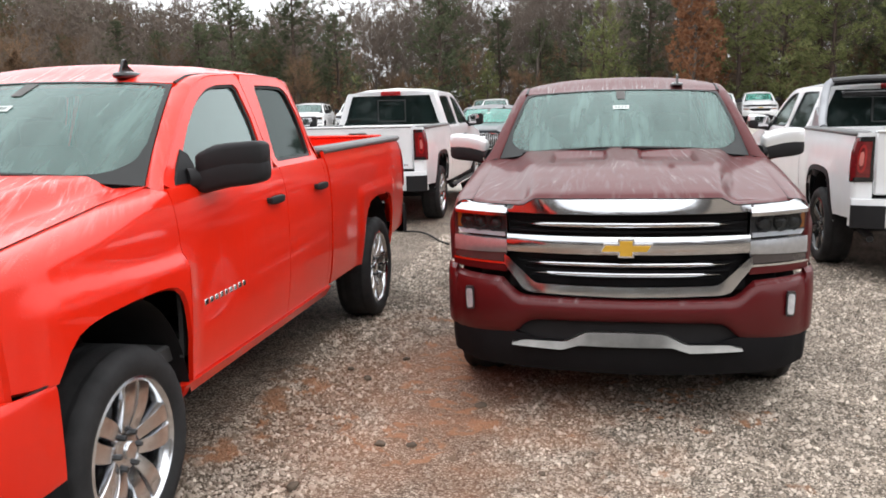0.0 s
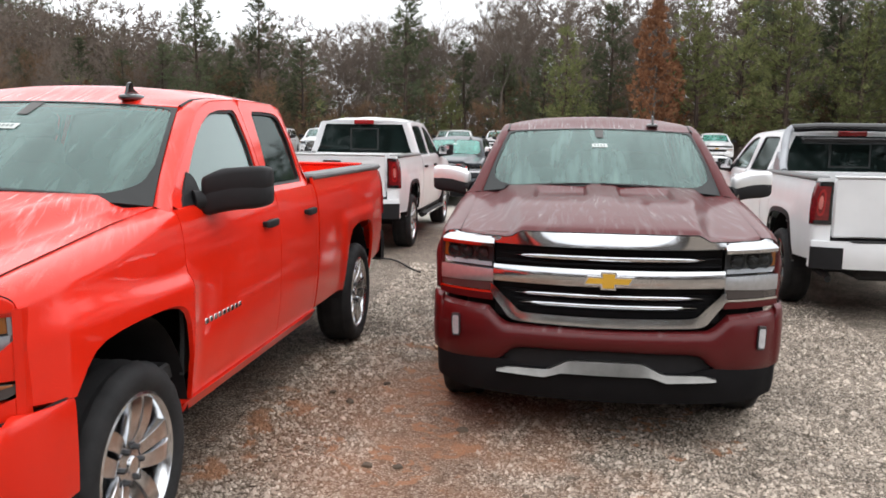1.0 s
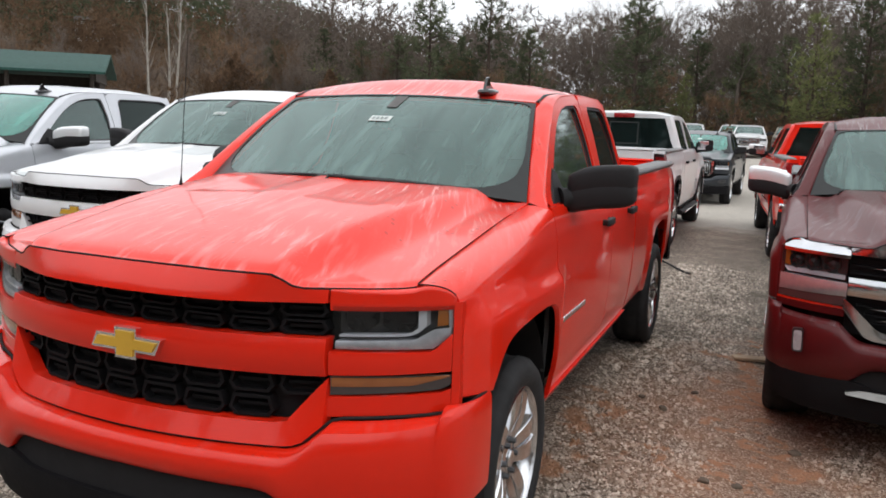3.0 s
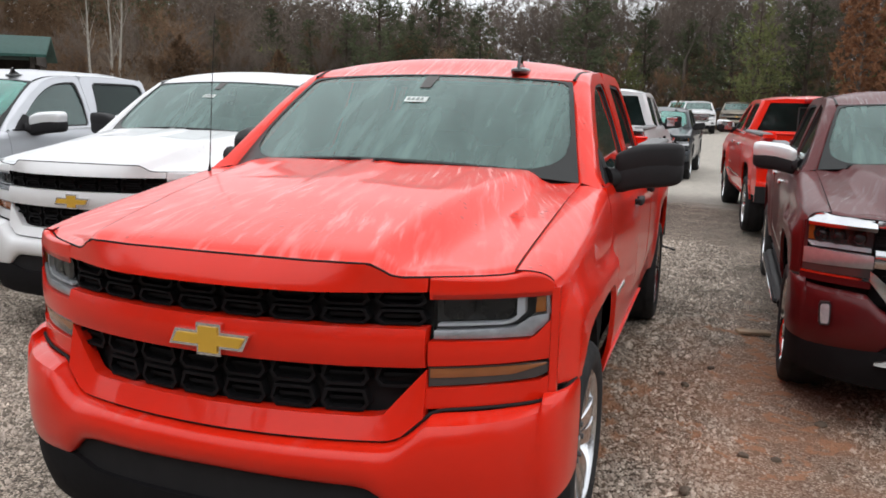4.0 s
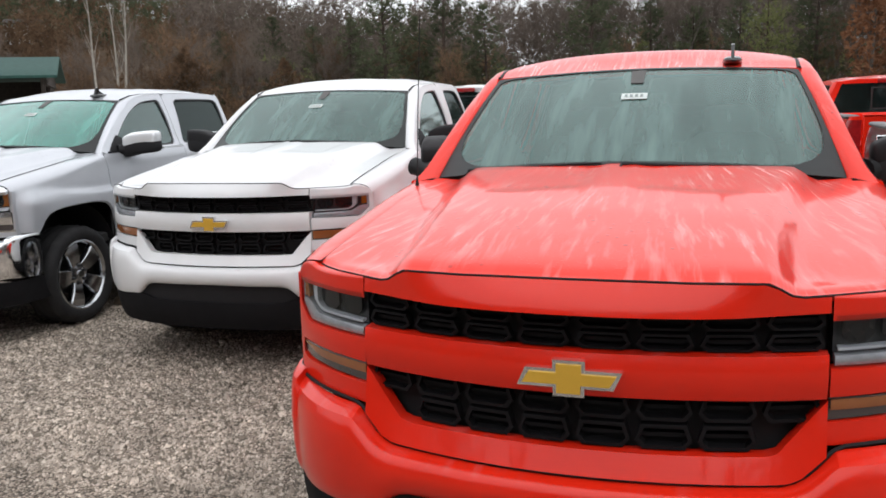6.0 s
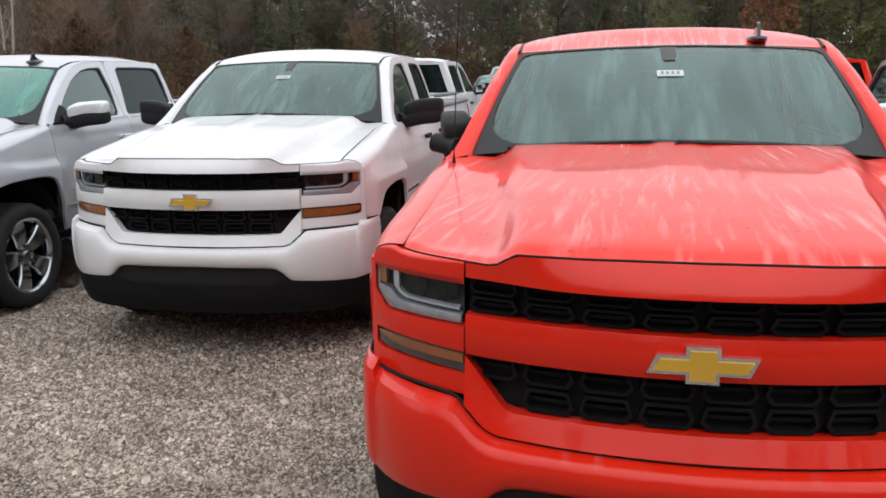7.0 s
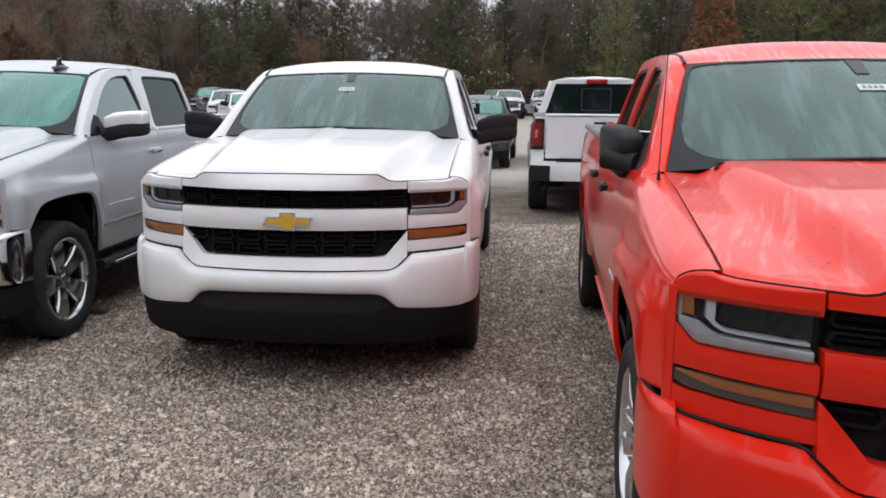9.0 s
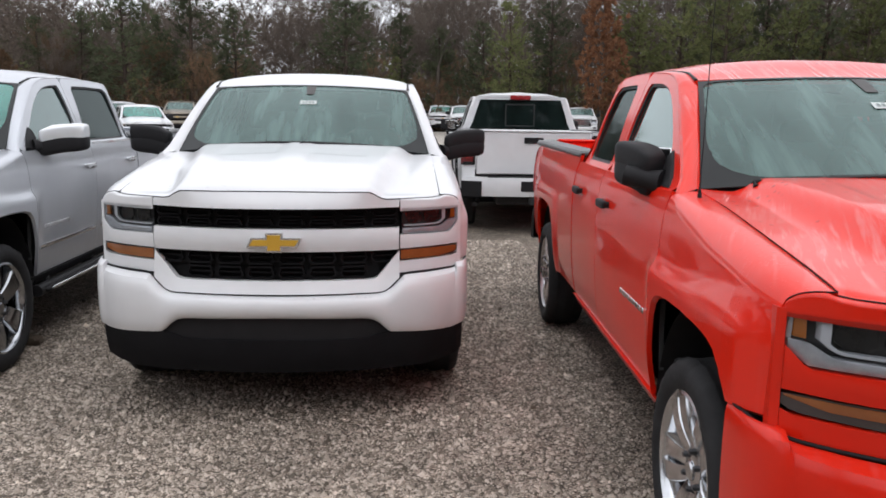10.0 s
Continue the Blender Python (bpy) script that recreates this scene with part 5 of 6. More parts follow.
    if cab == "suv":
        for s in (1, -1):
            win = [(3.72, 1.385), (5.0, 1.40), (4.95, 1.60), (4.82, 1.765), (3.70, 1.775)]
            part("quarter_window", slab(rounded(win, 1), lambda y, z: (cab_x(z) + 0.006, y, z), (-0.004, 0, 0)).side(s), PRIVACY, t, "dark quarter glass")
            part("roof_rack", tube([(0.62, 2.4, 1.90), (0.62, 2.5, 1.945), (0.62, 4.9, 1.94), (0.62, 5.0, 1.88)], 0.018, 6).side(s), BLACK, t, "black roof rack rail")
        part("liftgate", block(-0.92, 0.92, back - 0.03, back + 0.03, 0.6, 1.40, 0.03), paint, t)
        part("rear_bumper", block(-0.97, 0.97, back - 0.1, back + 0.12, 0.48, 0.72, 0.04), paint, t)
        return t
    add_rear(t, paint, back, dict(upright=upright, rear_bumper=rear_bumper or paint, liner=liner))
    return t


AMBERISH = plain_material("pale_red_lens", (0.55, 0.16, 0.14), 0.2, coat=0.6)


# ---- lie of the land ----
def lot_z(x, y):
    """The lot falls a little to the right and away."""
    right = -0.07 * smooth(0.9, 2.2, x) * smooth(14.0, 9.0, y) if y < 14 else 0.0
    return right - 0.22 * smooth(13.0, 21.0, y) * smooth(80.0, 40.0, y) + 0.4 * smooth(28.0, 46.0, y)


def parked(x, y, turn):
    c = math.radians(turn)
    mx, my = x - math.sin(c) * 2.9, y + math.cos(c) * 2.9
    return pose(x, y, lot_z(mx, my), 0, 0, turn)


# ---- the trucks of the lot ----
red_truck = pickup(parked(0, 0, 0), "wet bright red double-cab pickup with black grille mesh", RED, folded=True, bumper=RED_BUMPER, rear_bumper=BLACK)
white_truck = pickup(parked(-2.68, 2.37, 2.6), "white double-cab pickup with black grille and gold badge", WHITE, fin=False, mast=False)
maroon_truck = pickup(parked(2.85, 2.63, -0.8), "wet maroon crew-cab pickup with chrome grille bars", MAROON, "crew", "bright", "six", CHROME, CAPCHROME, steps=True, handle=CHROME, mast=False)
silver_truck = pickup(parked(-5.46, 2.21, 2.5), "silver crew-cab pickup with chrome bumper and side steps", SILVER, "crew", "bright", "five", GREYCHROME, CAPCHROME, bumper=CHROME, steps=True, handle=CHROME, mast=False, glass=AQUA)
COARSE[0] = 2
tall_truck = pickup(parked(-0.51, 15.17, 179.8), "white crew-cab pickup with black arch trims, tail on", WHITE, "crew", "upright", "six", ALLOY, BLACK, upright=True, steps=True, mast=False, arches=BLACK, sticker=False, liner=True)


def raise_cab(truck, k):
    """A taller cab: stretches what lies over the belt line."""
    for ob in truck.children_recursive:
        me = ob.data
        if ob.name.startswith(("wheel", "tyre", "rim", "spoke", "lug", "centre", "brake_disc")):
            continue
        for v in me.vertices:
            if v.co.z > 1.42 and v.co.y < 3.9:
                v.co.z = 1.42 + (v.co.z - 1.42) * k


raise_cab(tall_truck, 1.12)
bar_truck = pickup(parked(6.06, 12.2, 179.6), "white crew-cab pickup with a grey roll bar over its bed", WHITE, "crew", "upright", "six", GLOSSBLACK, CAPCHROME, upright=True, mast=False, arches=BLACK, sticker=False, liner=True)
second_red = pickup(parked(2.44, 15.06, 184), "red crew-cab pickup parked tail on", RED, "crew", "bright", "six", CHROME, CAPCHROME, handle=CHROME, mast=False, sticker=False)
dark_truck = pickup(parked(-0.33, 20.36, -2.0), "charcoal crew-cab pickup with a chrome grille", DARK, "crew", "upright", "six", CHROME, BLACK, upright=True, mast=False, glass=AQUA)
copy_thing(dark_truck, parked(-3.22, 19.2, -0.3))
copy_thing(tall_truck, parked(-3.80, 15.4, 181))

# grey hoop over the bed of the truck beside the maroon one
for s in (1, -1):
    hoop = tube([(s * 0.875, 4.25, 1.40), (s * 0.86, 4.12, 1.46), (s * 0.80, 3.93, 1.74), (s * 0.76, 3.86, 1.86), (s * 0.70, 3.84, 1.90)], 0.045, 10)
    hoop.join(slab([(3.78, 1.40), (4.30, 1.40), (4.10, 1.48), (3.95, 1.62)], lambda y, z: (s * 0.87 - 0.02, y, z), (0.04, 0, 0)))
    part("roll_bar_upright", hoop, SILVERGREY, bar_truck, "grey tubular roll bar")
part("roll_bar_crossbar", tube([(-0.72, 3.84, 1.895), (-0.4, 3.83, 1.915), (0.4, 3.83, 1.915), (0.72, 3.84, 1.895)], 0.05, 10).join(block(-0.6, 0.6, 3.80, 3.88, 1.72, 1.80, 0.02)), GLOSSBLACK, bar_truck, "black roll bar cross tube")

# far rows of the lot
COARSE[0] = 3
white_suv = pickup(parked(0.1, 49, 2), "white parked suv in the far row", WHITE, "suv", "upright", "six", ALLOY, BLACK, group="far parked cars", sticker=False, mast=False, fin=False)
tan_suv = pickup(parked(-4.6, 55, 4), "tan parked suv with a roof rack", TAN, "suv", "custom", "six", ALLOY, BLACK, group="far parked cars", sticker=False, mast=False, fin=False)
far_white = pickup(parked(-1.3, 58, 3), "white pickup in the far row", WHITE, "crew", "custom", "six", ALLOY, BLACK, group="far parked cars", sticker=False, mast=False, fin=False, glass=AQUA)
for x, y, turn in ((-3.6, 52, 3), (-16.2, 36, 20), (7.3, 50, -8), (-12.6, 41, 10), (-10.5, 43, 8), (9.6, 47, -10)):
    copy_thing(white_suv, parked(x, y, turn))
for x, y, turn in ((2.3, 53, 0), (-16.6, 46, 12)):
    copy_thing(tan_suv, parked(x, y, turn))
for x, y, turn in ((-13.2, 31.4, 28), (-6.9, 50, 6), (12.5, 50, -6)):
    copy_thing(far_white, parked(x, y, turn))
copy_thing(dark_truck, parked(-20, 42.5, 14))
COARSE[0] = 1

# ---- ground ----
CLAY = [(0.91, 2.80, 0.22, 0.42), (1.48, 2.16, 0.26, 0.12), (1.76, 2.20, 0.2, 0.13), (1.87, 2.68, 0.22, 0.4), (1.74, 3.5, 0.24, 0.5), (0.95, 1.95, 0.26, 0.18), (3.3, 1.7, 0.6, 0.2), (3.2, 3.1, 0.2, 0.14), (1.8, 4.2, 0.3, 0.5)]
FAINT = (1.7, 2.9, 1.5, 2.4)


def clay_mask(k):
    """Where red clay has come up between the stones."""
    where = k.co.outputs["Object"]
    wob = k.put("ShaderNodeTexNoise", Vector=where, Scale=4.0, Detail=5)
    warp = k.put("ShaderNodeVectorMath", i0=wob.outputs["Color"], i1=(0.5, 0.5, 0.5))
    warp.operation = "SUBTRACT"
    off = k.put("ShaderNodeVectorMath", i0=warp.outputs[0], i1=where)
    off.operation = "MULTIPLY_ADD"
    off.inputs[1].default_value = (0.5, 0.5, 0)
    k.t.links.new(where, off.inputs[2])
    total = None
    for x, y, rx, ry in CLAY:
        sub = k.put("ShaderNodeVectorMath", i0=off.outputs[0], i1=(x, y, 0))
        sub.operation = "SUBTRACT"
        mul = k.put("ShaderNodeVectorMath", i0=sub.outputs[0], i1=(1 / rx, 1 / ry, 0))
        mul.operation = "MULTIPLY"
        ln = k.put("ShaderNodeVectorMath", i0=mul.outputs[0])
        ln.operation = "LENGTH"
        m = k.ramp(ln.outputs["Value"], [(0.35, 1), (1.0, 0)])
        total = m if total is None else k.math("MAXIMUM", total, m)
    x, y, rx, ry = FAINT
    sub = k.put("ShaderNodeVectorMath", i0=off.outputs[0], i1=(x, y, 0))
    sub.operation = "SUBTRACT"
    mul = k.put("ShaderNodeVectorMath", i0=sub.outputs[0], i1=(1 / rx, 1 / ry, 0))
    mul.operation = "MULTIPLY"
    ln = k.put("ShaderNodeVectorMath", i0=mul.outputs[0])
    ln.operation = "LENGTH"
    wash = k.math("MULTIPLY", k.ramp(ln.outputs["Value"], [(0.3, 0.5), (1.0, 0.0)]), k.ramp(k.noise(where, 2.2, 4), [(0.35, 0.5), (0.65, 1.2)]))
    return k.math("MAXIMUM", total, wash)


def gravel_material():
    k = Nodes("gravel")
    where = k.co.outputs["Object"]
    cells = k.voronoi(where, 78)
    tone = k.put("ShaderNodeSeparateColor", Color=cells.outputs["Color"]).outputs[0]
    col = k.ramp(tone, [(0.0, (0.22, 0.195, 0.17)), (0.35, (0.44, 0.39, 0.345)), (0.7, (0.57, 0.515, 0.46)), (1.0, (0.74, 0.69, 0.63))])
    # shade in the gaps between stones, multiplied into the colour
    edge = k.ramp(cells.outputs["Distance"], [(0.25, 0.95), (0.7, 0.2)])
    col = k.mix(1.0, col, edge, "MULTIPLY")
    broad = k.ramp(k.noise(where, 0.5, 5), [(0.3, (0.78, 0.76, 0.74)), (0.7, (1.05, 1.03, 1.0))])
    col = k.mix(1.0, col, broad, "MULTIPLY")
    damp = k.ramp(k.noise(where, 1.7, 6), [(0.42, 1.0), (0.62, 0.74)])
    col = k.mix(1.0, col, damp, "MULTIPLY")
    mottle = k.ramp(k.noise(where, 9.0, 4), [(0.34, (0.90, 0.85, 0.797)), (0.66, (1.33, 1.25, 1.17))])
    col = k.mix(1.0, col, mottle, "MULTIPLY")
    clay = k.mix(k.noise(where, 26, 4), (0.27, 0.115, 0.06), (0.44, 0.225, 0.125))
    col = k.mix(k.math("MULTIPLY", clay_mask(k), 0.9), col, clay)
    # a paler, packed lane behind the first rows
    yy = k.put("ShaderNodeSeparateXYZ", Vector=where).outputs["Y"]
    lane = k.ramp(k.math("MULTIPLY_ADD", k.noise(where, 0.8, 4), 0.03, k.math("MULTIPLY", yy, 0.01)), [(0.142, 0), (0.15, 1)])
    pale = k.ramp(k.noise(where, 7, 6), [(0.3, (0.46, 0.43, 0.38)), (0.7, (0.62, 0.58, 0.52))])
    col = k.mix(k.math("MULTIPLY", lane, 0.6), col, pale)
    # leaf litter beyond the lot
    y = k.put("ShaderNodeSeparateXYZ", Vector=where).outputs["Y"]
    litter = k.ramp(k.noise(where, 3, 6), [(0.3, (0.05, 0.035, 0.022)), (0.7, (0.14, 0.095, 0.06))])
    far = k.ramp(k.math("MULTIPLY_ADD", k.noise(where, 0.3, 3), 0.06, k.math("MULTIPLY", y, 0.01)), [(0.605, 0), (0.63, 1)])
    col = k.mix(far, col, litter)
    h = k.math("ADD", k.math("MULTIPLY", cells.outputs["Distance"], -1.0), k.noise(where, 160, 3))
    return k.done(k.principled(Base_Color=col, Roughness=0.8, Specular_IOR_Level=0.18, Normal=k.bump(h, 0.7, 0.012)))


def stone_material():
    k = Nodes("gravel_stone")
    rnd = k.put("ShaderNodeNewGeometry").outputs["Random Per Island"]
    col = k.ramp(rnd, [(0.0, (0.09, 0.078, 0.062)), (0.25, (0.22, 0.192, 0.164)), (0.55, (0.41, 0.363, 0.318)), (0.88, (0.56, 0.503, 0.452)), (1.0, (0.70, 0.645, 0.58))])
    speck = k.ramp(k.noise(k.scaled((1, 1, 1)), 130, 3), [(0.3, 0.8), (0.7, 1.12)])
    col = k.mix(1.0, col, speck, "MULTIPLY")
    damp = k.ramp(k.noise(k.scaled((1, 1, 1)), 1.7, 6), [(0.42, 1.0), (0.62, 0.75)])
    col = k.mix(1.0, col, damp, "MULTIPLY")
    mottle = k.ramp(k.noise(k.scaled((1, 1, 1)), 9.0, 4), [(0.34, (0.90, 0.85, 0.797)), (0.66, (1.33, 1.25, 1.17))])
    col = k.mix(1.0, col, mottle, "MULTIPLY")
    col = k.mix(k.math("MULTIPLY", clay_mask(k), 0.85), col, k.mix(k.noise(k.scaled((1, 1, 1)), 26, 4), (0.24, 0.105, 0.05), (0.42, 0.215, 0.115)))
    return k.done(k.principled(Base_Color=col, Roughness=0.6, Specular_IOR_Level=0.22))


GRAVEL = gravel_material()


def polar(x, y):
    return math.hypot(x, y), math.degrees(math.atan2(-x, y))


def land_z(x, y):
    """Flat lot; woods rise behind it, highest on the left."""
    r, az = polar(x, y)
    h = 2.0 + 20.0 * smooth(16, 44, az)
    return lot_z(x, y) + h * smooth(66, 175, r) * (1.0 if y > 0 else 0.2)


def stations(fine_to, step, outer):
    a = np.arange(-fine_to, fine_to + step / 2, step).tolist()
    return sorted(set([-o for o in outer] + [round(v, 3) for v in a] + list(outer)))


gx_ = stations(12, 0.75, (14, 17, 20, 25, 30, 40, 50, 60, 75, 90, 110, 130, 150, 175, 200, 260, 400, 900))
gy_ = [-900, -300, -100, -40, -20, -10, -5] + lin(-3, 24, 37) + [26, 29, 33, 38, 44, 50, 56, 62, 66, 70, 75, 80, 88, 96, 105, 115, 125, 140, 155, 175, 200, 260, 400, 900]
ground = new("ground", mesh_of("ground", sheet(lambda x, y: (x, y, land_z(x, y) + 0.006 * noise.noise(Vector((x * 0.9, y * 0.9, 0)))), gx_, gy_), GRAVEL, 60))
tagged(ground, "grey gravel lot with red clay patches", "ground", kind="structure")


def stones():
    """Loose crushed stone over the near lot, each a low uneven dome."""
    rng = np.random.default_rng(7)
    n = 360000
    xs = rng.uniform(-7.0, 5.4, n)
    ys = 0.9 + 8.0 * rng.uniform(0, 1, n) ** 1.75
    ys = np.where(rng.uniform(0, 1, n) < 0.08, 0.9 - np.abs(rng.normal(0, 0.8, n)), ys)
    keep = np.ones(n, bool)
    for x0, x1, y0 in ((-0.75, 0.75, 1.2), (-3.4, -2.05, 3.6), (2.2, 3.5, 3.9), (-6.2, -4.85, 3.5)):
        keep &= ~((xs > x0) & (xs < x1) & (ys > y0))
    xs, ys = xs[keep], ys[keep]
    n = len(xs)
    size = (rng.gamma(4.0, 0.0018, n) * (1 + 0.05 * ys)).clip(0.0035, 0.028)
    zs = np.array([lot_z(a, b) + 0.006 * noise.noise(Vector((a * 0.9, b * 0.9, 0))) for a, b in zip(xs, ys)])
    t = np.arange(4) * 1.5708
    rim = np.stack([np.cos(t), np.sin(t), np.full(4, -0.35)], -1)
    v = np.concatenate([np.repeat(rim[None], n, 0), np.repeat([[[0, 0, 0.8]]], n, 0)], 1)
    v = v * rng.uniform(0.6, 1.3, (n, 5, 1)) + rng.normal(0, 0.22, (n, 5, 3))
    v *= size[:, None, None] * np.array([1.0, 1.0, 0.85])
    a = rng.uniform(0, 6.283, n)
    c, s_ = np.cos(a)[:, None], np.sin(a)[:, None]
    x, y = v[..., 0] * c - v[..., 1] * s_, v[..., 0] * s_ + v[..., 1] * c
    v = np.stack([x + xs[:, None], y + ys[:, None], v[..., 2] + zs[:, None] + size[:, None] * 0.2], -1).reshape(-1, 3)
    f = np.array([(0, 1, 4), (1, 2, 4), (2, 3, 4), (3, 0, 4)])
    f = (f[None] + 5 * np.arange(n)[:, None, None]).reshape(-1, 3)
    return raw_mesh("gravel_stones", v, f, stone_material())


def raw_mesh(name, v, f, mat):
    """A mesh from arrays of vertices and triangles."""
    me = bpy.data.meshes.new(name)
    me.vertices.add(len(v))
    me.vertices.foreach_set("co", np.asarray(v, np.float32).ravel())
    me.loops.add(len(f) * 3)
    me.loops.foreach_set("vertex_index", np.asarray(f, np.int32).ravel())
    me.polygons.add(len(f))
    me.polygons.foreach_set("loop_start", np.arange(0, len(f) * 3, 3, dtype=np.int32))
    me.materials.append(mat)
    me.update(calc_edges=True)
    me.validate()
    return me


tagged(new("gravel_stones", stones()), "crushed grey and tan gravel stones", "gravel", kind="stuff")

# ---- woods ----
def bark_material(name, rgb):
    k = Nodes(name)
    f = k.noise(k.scaled((5, 5, 1.2)), 3, 6)
    col = k.ramp(f, [(0.3, tuple(c * 0.55 for c in rgb)), (0.7, tuple(c * 1.3 for c in rgb))])
    return k.done(k.principled(Base_Color=col, Roughness=0.9, Specular_IOR_Level=0.15, Normal=k.bump(f, 0.6, 0.03)))


def leaf_material(name, a, b):
    """Leaves or needles, their tint varied from clump to clump and from tree to tree."""
    k = Nodes(name)
    rnd = k.put("ShaderNodeNewGeometry").outputs["Random Per Island"]
    tree = k.put("ShaderNodeObjectInfo").outputs["Random"]
    col = k.mix(rnd, (*a, 1), (*b, 1))
    shade = k.ramp(tree, [(0.0, 0.72), (1.0, 1.25)])
    col = k.mix(1.0, col, shade, "MULTIPLY")
    d = k.put("ShaderNodeBsdfDiffuse", Color=col)
    t = k.put("ShaderNodeBsdfTranslucent", Color=col)
    m = k.put("ShaderNodeMixShader", Fac=0.25)
    k.t.links.new(d.outputs[0], m.inputs[1])
    k.t.links.new(t.outputs[0], m.inputs[2])
    return k.done(m)


PINE_BARK = bark_material("pine_bark", (0.075, 0.055, 0.045))
GREY_BARK = bark_material("grey_bark", (0.15, 0.125, 0.105))
PALE_BARK = bark_material("pale_bark", (0.36, 0.33, 0.29))
TWIGS = leaf_material("twigs", (0.125, 0.100, 0.084), (0.23, 0.188, 0.158))
NEEDLES = leaf_material("pine_needles", (0.066, 0.080, 0.050), (0.142, 0.156, 0.092))
LIGHT_NEEDLES = leaf_material("young_pine_needles", (0.11, 0.125, 0.055), (0.25, 0.26, 0.115))
RUST = leaf_material("rust_leaves", (0.17, 0.085, 0.048), (0.29, 0.148, 0.085))
BROWN = leaf_material("dry_leaves", (0.115, 0.078, 0.052), (0.25, 0.160, 0.100))


class Blades:
    """Loose triangles, gathered fast."""

    def __init__(self, seed):
        self.r = np.random.default_rng(seed)
        self.v = []

    def tuft(self, at, way, count, length, width, spread):
        """Blades that fan out from at, mostly along way."""
        d = np.asarray(way, float)[None] + self.r.normal(0, spread, (count, 3))
        d /= np.linalg.norm(d, axis=1, keepdims=True) + 1e-9
        side = np.cross(d, self.r.normal(0, 1, (count, 3)))
        side /= np.linalg.norm(side, axis=1, keepdims=True) + 1e-9
        ln = length * self.r.uniform(0.6, 1.2, (count, 1))
        o = np.asarray(at, float)[None] + self.r.normal(0, 0.06 * length, (count, 3))
        self.v.append(np.stack([o - side * width / 2, o + side * width / 2, o + d * ln], 1))

    def mesh(self, name, mat):
        v = np.concatenate(self.v).reshape(-1, 3)
        return raw_mesh(name, v, np.arange(len(v)).reshape(-1, 3), mat)


def pine(seed, tall, spread, mat, low=0.25):
    """A loblolly pine: trunk, tiers of boughs, tufts of needles."""
    rng = random.Random(seed)
    wood = Geo()
    lean = (rng.uniform(-0.3, 0.3), rng.uniform(-0.3, 0.3))

    def stem(z):
        t = z / tall
        return (lean[0] * t + 0.08 * math.sin(3 * t + seed), lean[1] * t, z)
    zs = lin(-0.2, tall, 9)
    wood.join(tube([stem(z) for z in zs], [max(0.02, 0.017 * tall * (1 - 0.93 * max(z, 0) / tall)) for z in zs], 8))
    b = Blades(seed)
    z = tall * low
    while z < tall * 0.985:
        t = z / tall
        reach = spread * (1 - t) ** 0.62 * rng.uniform(0.65, 1.1) + 0.22
        if t < low + 0.15:
            reach *= 0.75
        for k in range(rng.randint(3, 5)):
            if rng.random() < 0.12:
                continue
            a = rng.uniform(0, 2 * math.pi)
            rise = lerp(0.05, 0.75, t) + rng.uniform(-0.12, 0.18)
            p0 = Vector(stem(z))
            d = Vector((math.cos(a), math.sin(a), rise)).normalized()
            ln = reach * rng.uniform(0.7, 1.1)
            mid = p0 + d * ln * 0.55 + Vector((0, 0, -0.05 * ln))
            tip = p0 + d * ln + Vector((0, 0, 0.10 * ln))
            wood.join(tube([p0, mid, tip], [0.035 * (1.1 - t) + 0.008, 0.018, 0.006], 4, False))
            n = max(4, int(ln * 5.4))
            for i in range(n):
                f = lerp(0.3, 1.0, (i + rng.random()) / n)
                q = p0.lerp(mid, f / 0.55) if f < 0.55 else mid.lerp(tip, (f - 0.55) / 0.45)
                q = q + Vector((rng.gauss(0, 0.2), rng.gauss(0, 0.2), rng.gauss(0, 0.13))) * (0.25 + ln * 0.5)
                w = (d + Vector((0, 0, 0.5))).normalized()
                b.tuft(q, w, 11, 0.38, 0.045, 0.85)
        z += rng.uniform(0.26, 0.46)
    b.tuft(stem(tall), (0, 0, 1), 16, 0.45, 0.03, 0.4)
    return mesh_of("trunk", wood, PINE_BARK, 60, False), b.mesh("crown", mat)


